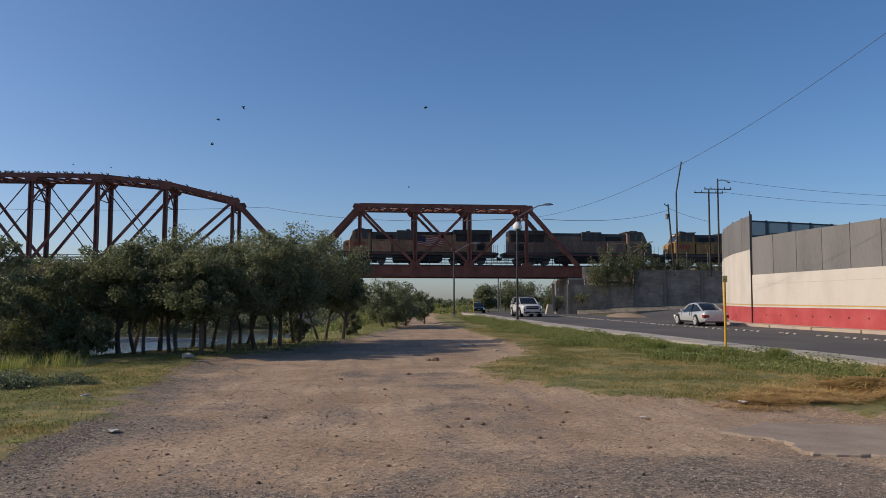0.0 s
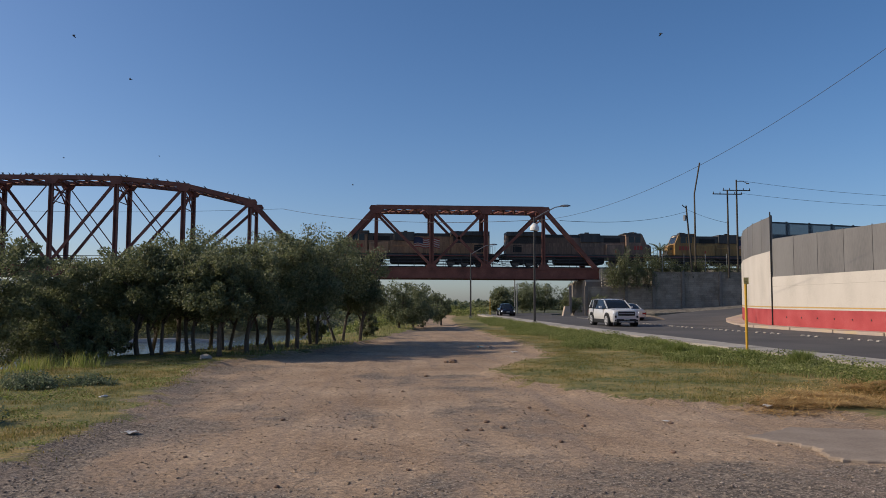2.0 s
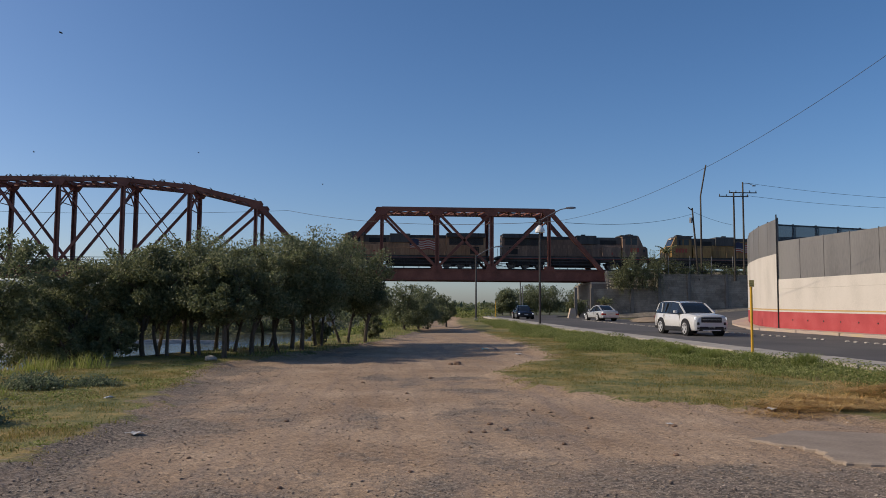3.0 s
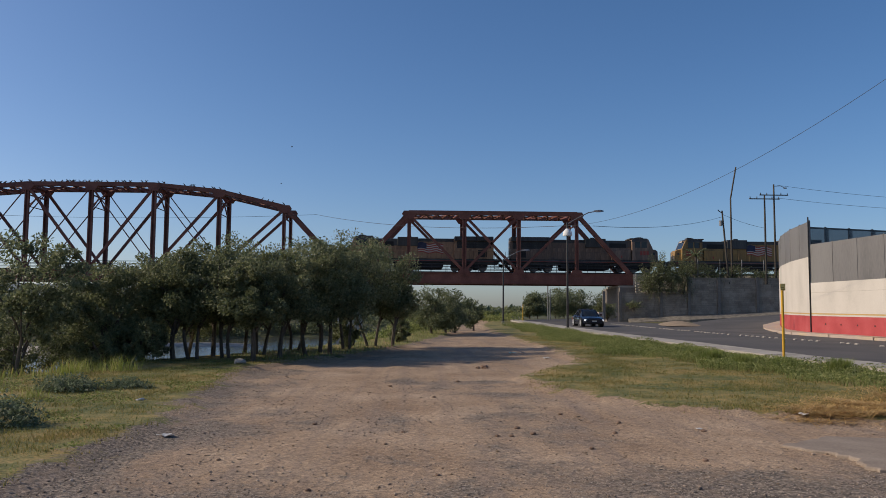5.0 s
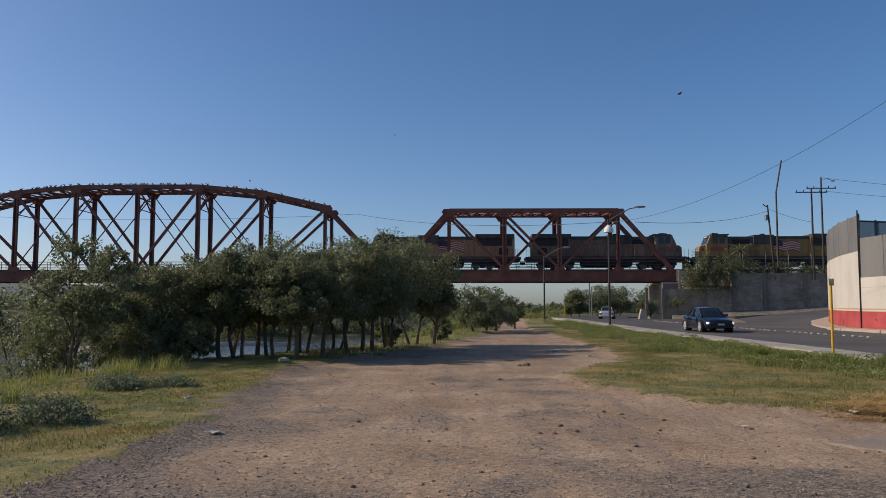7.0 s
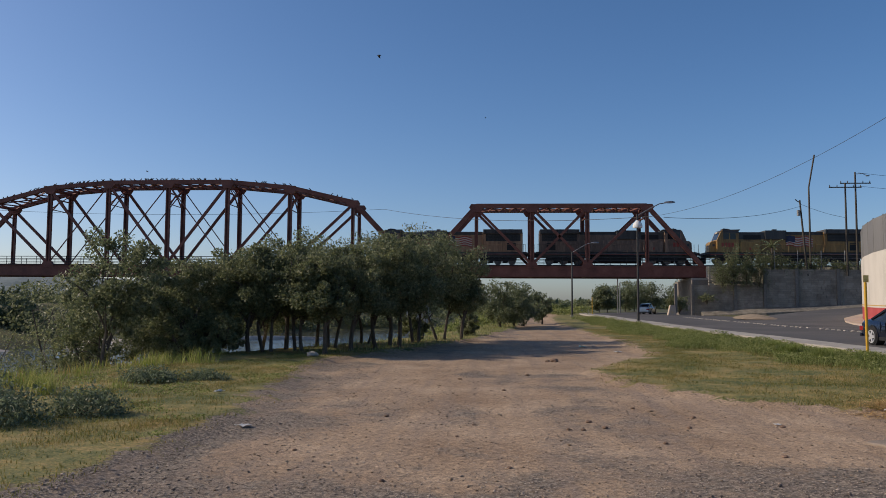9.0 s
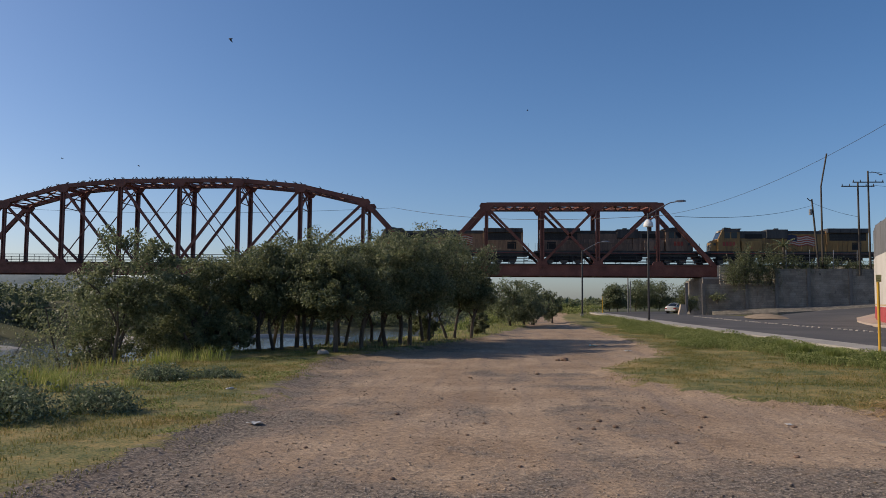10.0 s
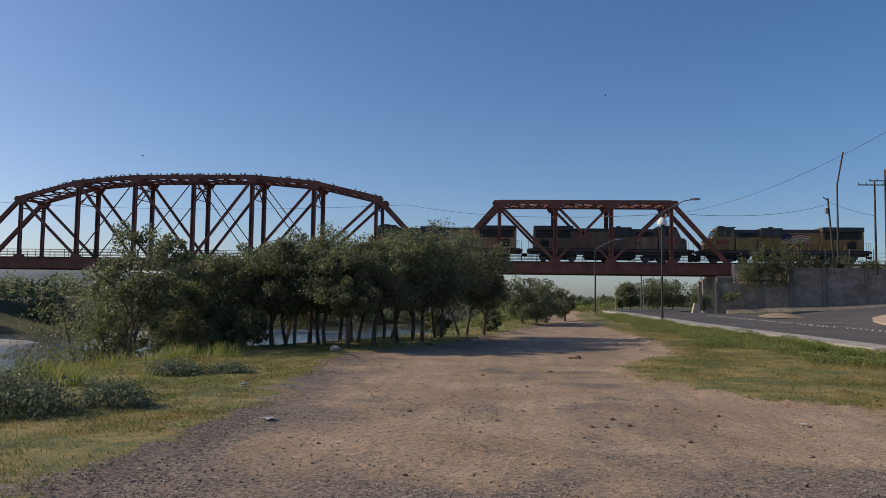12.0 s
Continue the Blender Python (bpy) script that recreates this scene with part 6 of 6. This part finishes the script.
PAPER = material("pale_litter", [(0.45, 0.44, 0.42), (0.6, 0.59, 0.57)], rough=0.6, bump=0.1)
GREENISH = material("pale_green_plastic", [(0.25, 0.45, 0.36), (0.4, 0.58, 0.5)], rough=0.4, bump=0.1)
for x, y, r, m in ((-3.28, 10.8, 0.09, PAPER), (-4.65, 13.9, 0.08, PAPER), (3.4, 29.1, 0.12, GREENISH), (3.8, 29.6, 0.08, PAPER), (6.0, 12.6, 0.07, PAPER), (4.2, 26.5, 0.1, PAPER), (4.0, 11.6, 0.045, PAPER)):
    b = bmesh.new()
    bmesh.ops.create_grid(b, x_segments=5, y_segments=4, size=r)
    for v in b.verts:
        v.co.z = 0.3 * r + 0.5 * r * noise.noise(v.co * (1.5 / r) + Vector((x, y, 3)))
    bmesh.ops.solidify(b, geom=b.faces[:], thickness=0.004)
    me = bpy.data.meshes.new("litter")
    b.to_mesh(me)
    b.free()
    me.materials.append(m)
    o = new("litter", me)
    o.matrix_basis = pose(x, y, land(x, y) + 0.01, 0, 0, x * 70)
    tagged(o, "crumpled scrap of pale litter on the ground", "litter", group="litter on the ground")


# ---- birds ----
BIRD = material("dark_feathers", [(0.015, 0.015, 0.017), (0.03, 0.03, 0.032)], rough=0.7, bump=0)
perch = Solid().loft([[(x, math.cos(a) * r, z + math.sin(a) * r * 1.1) for a in np.arange(0, 6.28, 1.05)] for x, z, r in ((-0.2, 0.05, 0.01), (-0.05, 0.13, 0.07), (0.06, 0.2, 0.08), (0.1, 0.29, 0.045), (0.16, 0.3, 0.03), (0.22, 0.29, 0.006))]).mesh("perched_bird", BIRD)


def chord_z(x):
    xs, zs = [n[0] for n in long_nodes], [n[1] for n in long_nodes]
    return lerp(x, xs, zs) + 0.27


k = 0
while k < 120:
    x = RNG.uniform(-67, -18)
    if RNG.uniform() < (0.35 if x > -30 else 0.9):
        o = new("perched_bird", perch)
        o.matrix_basis = pose(x, 107 + RNG.uniform(-0.15, 0.15), chord_z(x) - 0.03, 0, 0, RNG.choice([20, 160, -160, 70]))
        tagged(o, "small dark bird perched on the bridge", "bird", group="perched birds")
    k += 1
FLYERS = []


def flying_bird(size):
    o = thing("flying_bird", None, None, "small dark bird flying in the clear sky", "bird", group="flying birds")
    part("body", Solid().loft([[(x * size, math.cos(a) * r * size, math.sin(a) * r * size) for a in np.arange(0, 6.28, 1.05)] for x, r in ((-0.5, 0.03), (-0.3, 0.1), (0.0, 0.13), (0.3, 0.09), (0.45, 0.02))]), BIRD, o)
    ws = []
    for sg in (1, -1):
        w = part("wing", Solid().loft([[(c * size - 0.02, sg * y * size, -0.01), (c * size + l * size, sg * y * size, -0.01), (c * size + l * size, sg * y * size, 0.01), (c * size, sg * y * size, 0.02)] for c, l, y in ((-0.15, 0.34, 0.05), (-0.08, 0.32, 0.5), (-0.2, 0.12, 1.0))]), BIRD, o)
        ws.append((w, sg))
    return o, ws


FLIGHTS = [
    [(0, 3.1, 45.0, 12.9), (1.5, 11.5, 45.0, 16.0), (2.5, 20.7, 45.0, 19.5), (12, 108.3, 45.0, 52.0)],
    [(0, -7.1, 45.0, 12.7), (1.5, -9.4, 45.0, 17.5), (12, -25.3, 45.0, 50.9)],
    [(0, -9.4, 50.0, 13.1), (1.5, -16.3, 50.0, 16.9), (2.5, -22.6, 50.0, 19.7), (12, -82.3, 50.0, 46.4)],
    [(0, -10.7, 55.0, 12.5), (1.5, -15.1, 55.0, 15.5), (2.5, -20.0, 55.0, 18.6), (12, -66.8, 55.0, 47.5)],
    [(0, 4.3, 90.0, 15.1), (5.5, -17.4, 90.0, 16.1), (6.5, -21.3, 90.0, 16.3), (9.5, -44.6, 90.0, 17.4), (10.5, -57.2, 90.0, 19.7), (12, -76.0, 90.0, 23.1)],
    [(0, 69.0, 40.0, 2.9), (5.8, 21.0, 40.0, 11.1), (6.5, 15.2, 40.0, 12.0), (7.2, 9.4, 40.0, 12.7), (12, -30.4, 40.0, 17.1)],
    [(0, 75.1, 80.0, -26.0), (9.5, -31.2, 80.0, 13.7), (10.5, -42.4, 80.0, 17.8), (12, -56.6, 80.0, 24.1)],
    [(0, -73.0, 95.0, 4.8), (10.5, -48.7, 95.0, 17.4), (12, -45.2, 95.0, 19.1)],
    [(0, -31.4, 100.0, 18.4), (1.5, -37.2, 100.0, 19.3), (3, -43.7, 100.0, 20.5), (12, -82.8, 100.0, 27.6)],
    [(0, -35.1, 98.0, 18.3), (1.5, -29.3, 98.0, 19.4), (12, 11.5, 98.0, 27.0)],
]
for way in FLIGHTS:
    FLYERS.append((*flying_bird(0.24), way))



# ---- what moves ----
def spin(wheels, rows_t, travel):
    """Turn wheels by the way gone; travel: seconds to metres."""
    for w, r in wheels:
        x, y, z, yaw = w["spin"]
        n = [rows_t[0]]
        for a, b in zip(rows_t, rows_t[1:]):
            k = max(1, math.ceil(abs(travel(b) - travel(a)) / r / 1.3))
            n += [a + (b - a) * (i + 1) / k for i in range(k)]
        sign = 1 if yaw == 0 else -1
        walk(w, [(t, pose(x, y, z, 0, 0, yaw) @ Matrix.Rotation(-sign * travel(t) / r, 4, "Y")) for t in n])


def drive(ob, way, wheel_r):
    """way: (seconds, x, y) of the nose's middle; the car heads along its way."""
    ts = [w[0] for w in way]
    pos = [Vector((w[1], w[2])) for w in way]
    rows = []
    for i, t in enumerate(ts):
        d = (pos[min(i + 1, len(pos) - 1)] - pos[max(i - 1, 0)]).normalized()
        yaw = math.degrees(math.atan2(d.y, d.x)) + 180
        x, y = pos[i]
        z = rise(y) + 0.02
        tilt = math.degrees(math.atan2(rise(y + 2 * d.y) - rise(y - 2 * d.y), 4))
        rows.append((t, pose(x, y, z, 0, tilt, yaw)))
    walk(ob, rows)


def motions():
    for ob, key, flip in ((LOCO_A, "a", 0), (LOCO_B, "b", 180), (LOCO_C, "c", 0)):
        walk(ob, [(t, pose(LOCO_X[key] + SPEED * (12 - t), TRACK_Y, RAIL_Z, 0, 0, flip)) for t in (0.0, 4.0, 8.0, 12.0)])
    for w, x, y, z, turn, rate in TURNING:
        walk(w, [(t, pose(x, y, z, 0, 0, turn) @ Matrix.Rotation(-rate * t, 4, "Y")) for t in np.arange(0, 12.01, 0.5)])
    for ob, wings, way in FLYERS:
        rows = []
        for i, (t, *p) in enumerate(way):
            a, b = way[max(i - 1, 0)], way[min(i + 1, len(way) - 1)]
            rows.append((t, pose(*p, 0, 0, math.degrees(math.atan2(b[2] - a[2], b[1] - a[1])))))
        walk(ob, rows)
        for w, sg in wings:
            walk(w, [(k * 0.1, pose(0, 0, 0, sg * 32 * math.sin(k * 1.3 + way[0][1]))) for k in range(121)])
    ways = {
        "suv": [(0, 14.5, 71), (1, 14.95, 61.3), (2, 15.4, 51), (3, 16.4, 40.6), (4, 17.2, 29.8), (6, 18.5, 9.5), (9, 19.5, -18), (12, 19.5, -48)],
        "blue": [(0, 15.4, 113), (1, 14.6, 103.5), (2.5, 14.2, 89), (3.2, 14.1, 82), (4.8, 14.1, 66.5), (5.5, 14.4, 60), (6.5, 14.85, 51), (7.2, 14.9, 44.5), (8.8, 15.5, 29.7), (10, 16.4, 18.5), (12, 17.6, 0)],
        "silver": [(0, 21.1, 52.6), (1, 20.8, 61.9), (1.5, 20.5, 66.1), (2.5, 19.75, 73.6), (3.2, 19.15, 78.6), (4.8, 17.8, 87.5), (6.5, 17.7, 96), (7.2, 18.4, 100.2), (8.8, 21.8, 110.5), (10, 27.4, 121.5), (11, 34.5, 130), (12, 42, 137)],
    }
    for ob, key, r in ((SUV, "suv", 0.39), (SILVER, "silver", 0.32), (BLUE, "blue", 0.33)):
        way = ways[key]
        drive(ob, way, r)
        gone, total = [0.0], 0.0
        for a, b in zip(way, way[1:]):
            total += math.hypot(b[1] - a[1], b[2] - a[2])
            gone.append(total)
        spin([(w, r) for w in ob.children if "spin" in w], [w[0] for w in way], lambda t: lerp(t, [w[0] for w in way], gone))


motions()
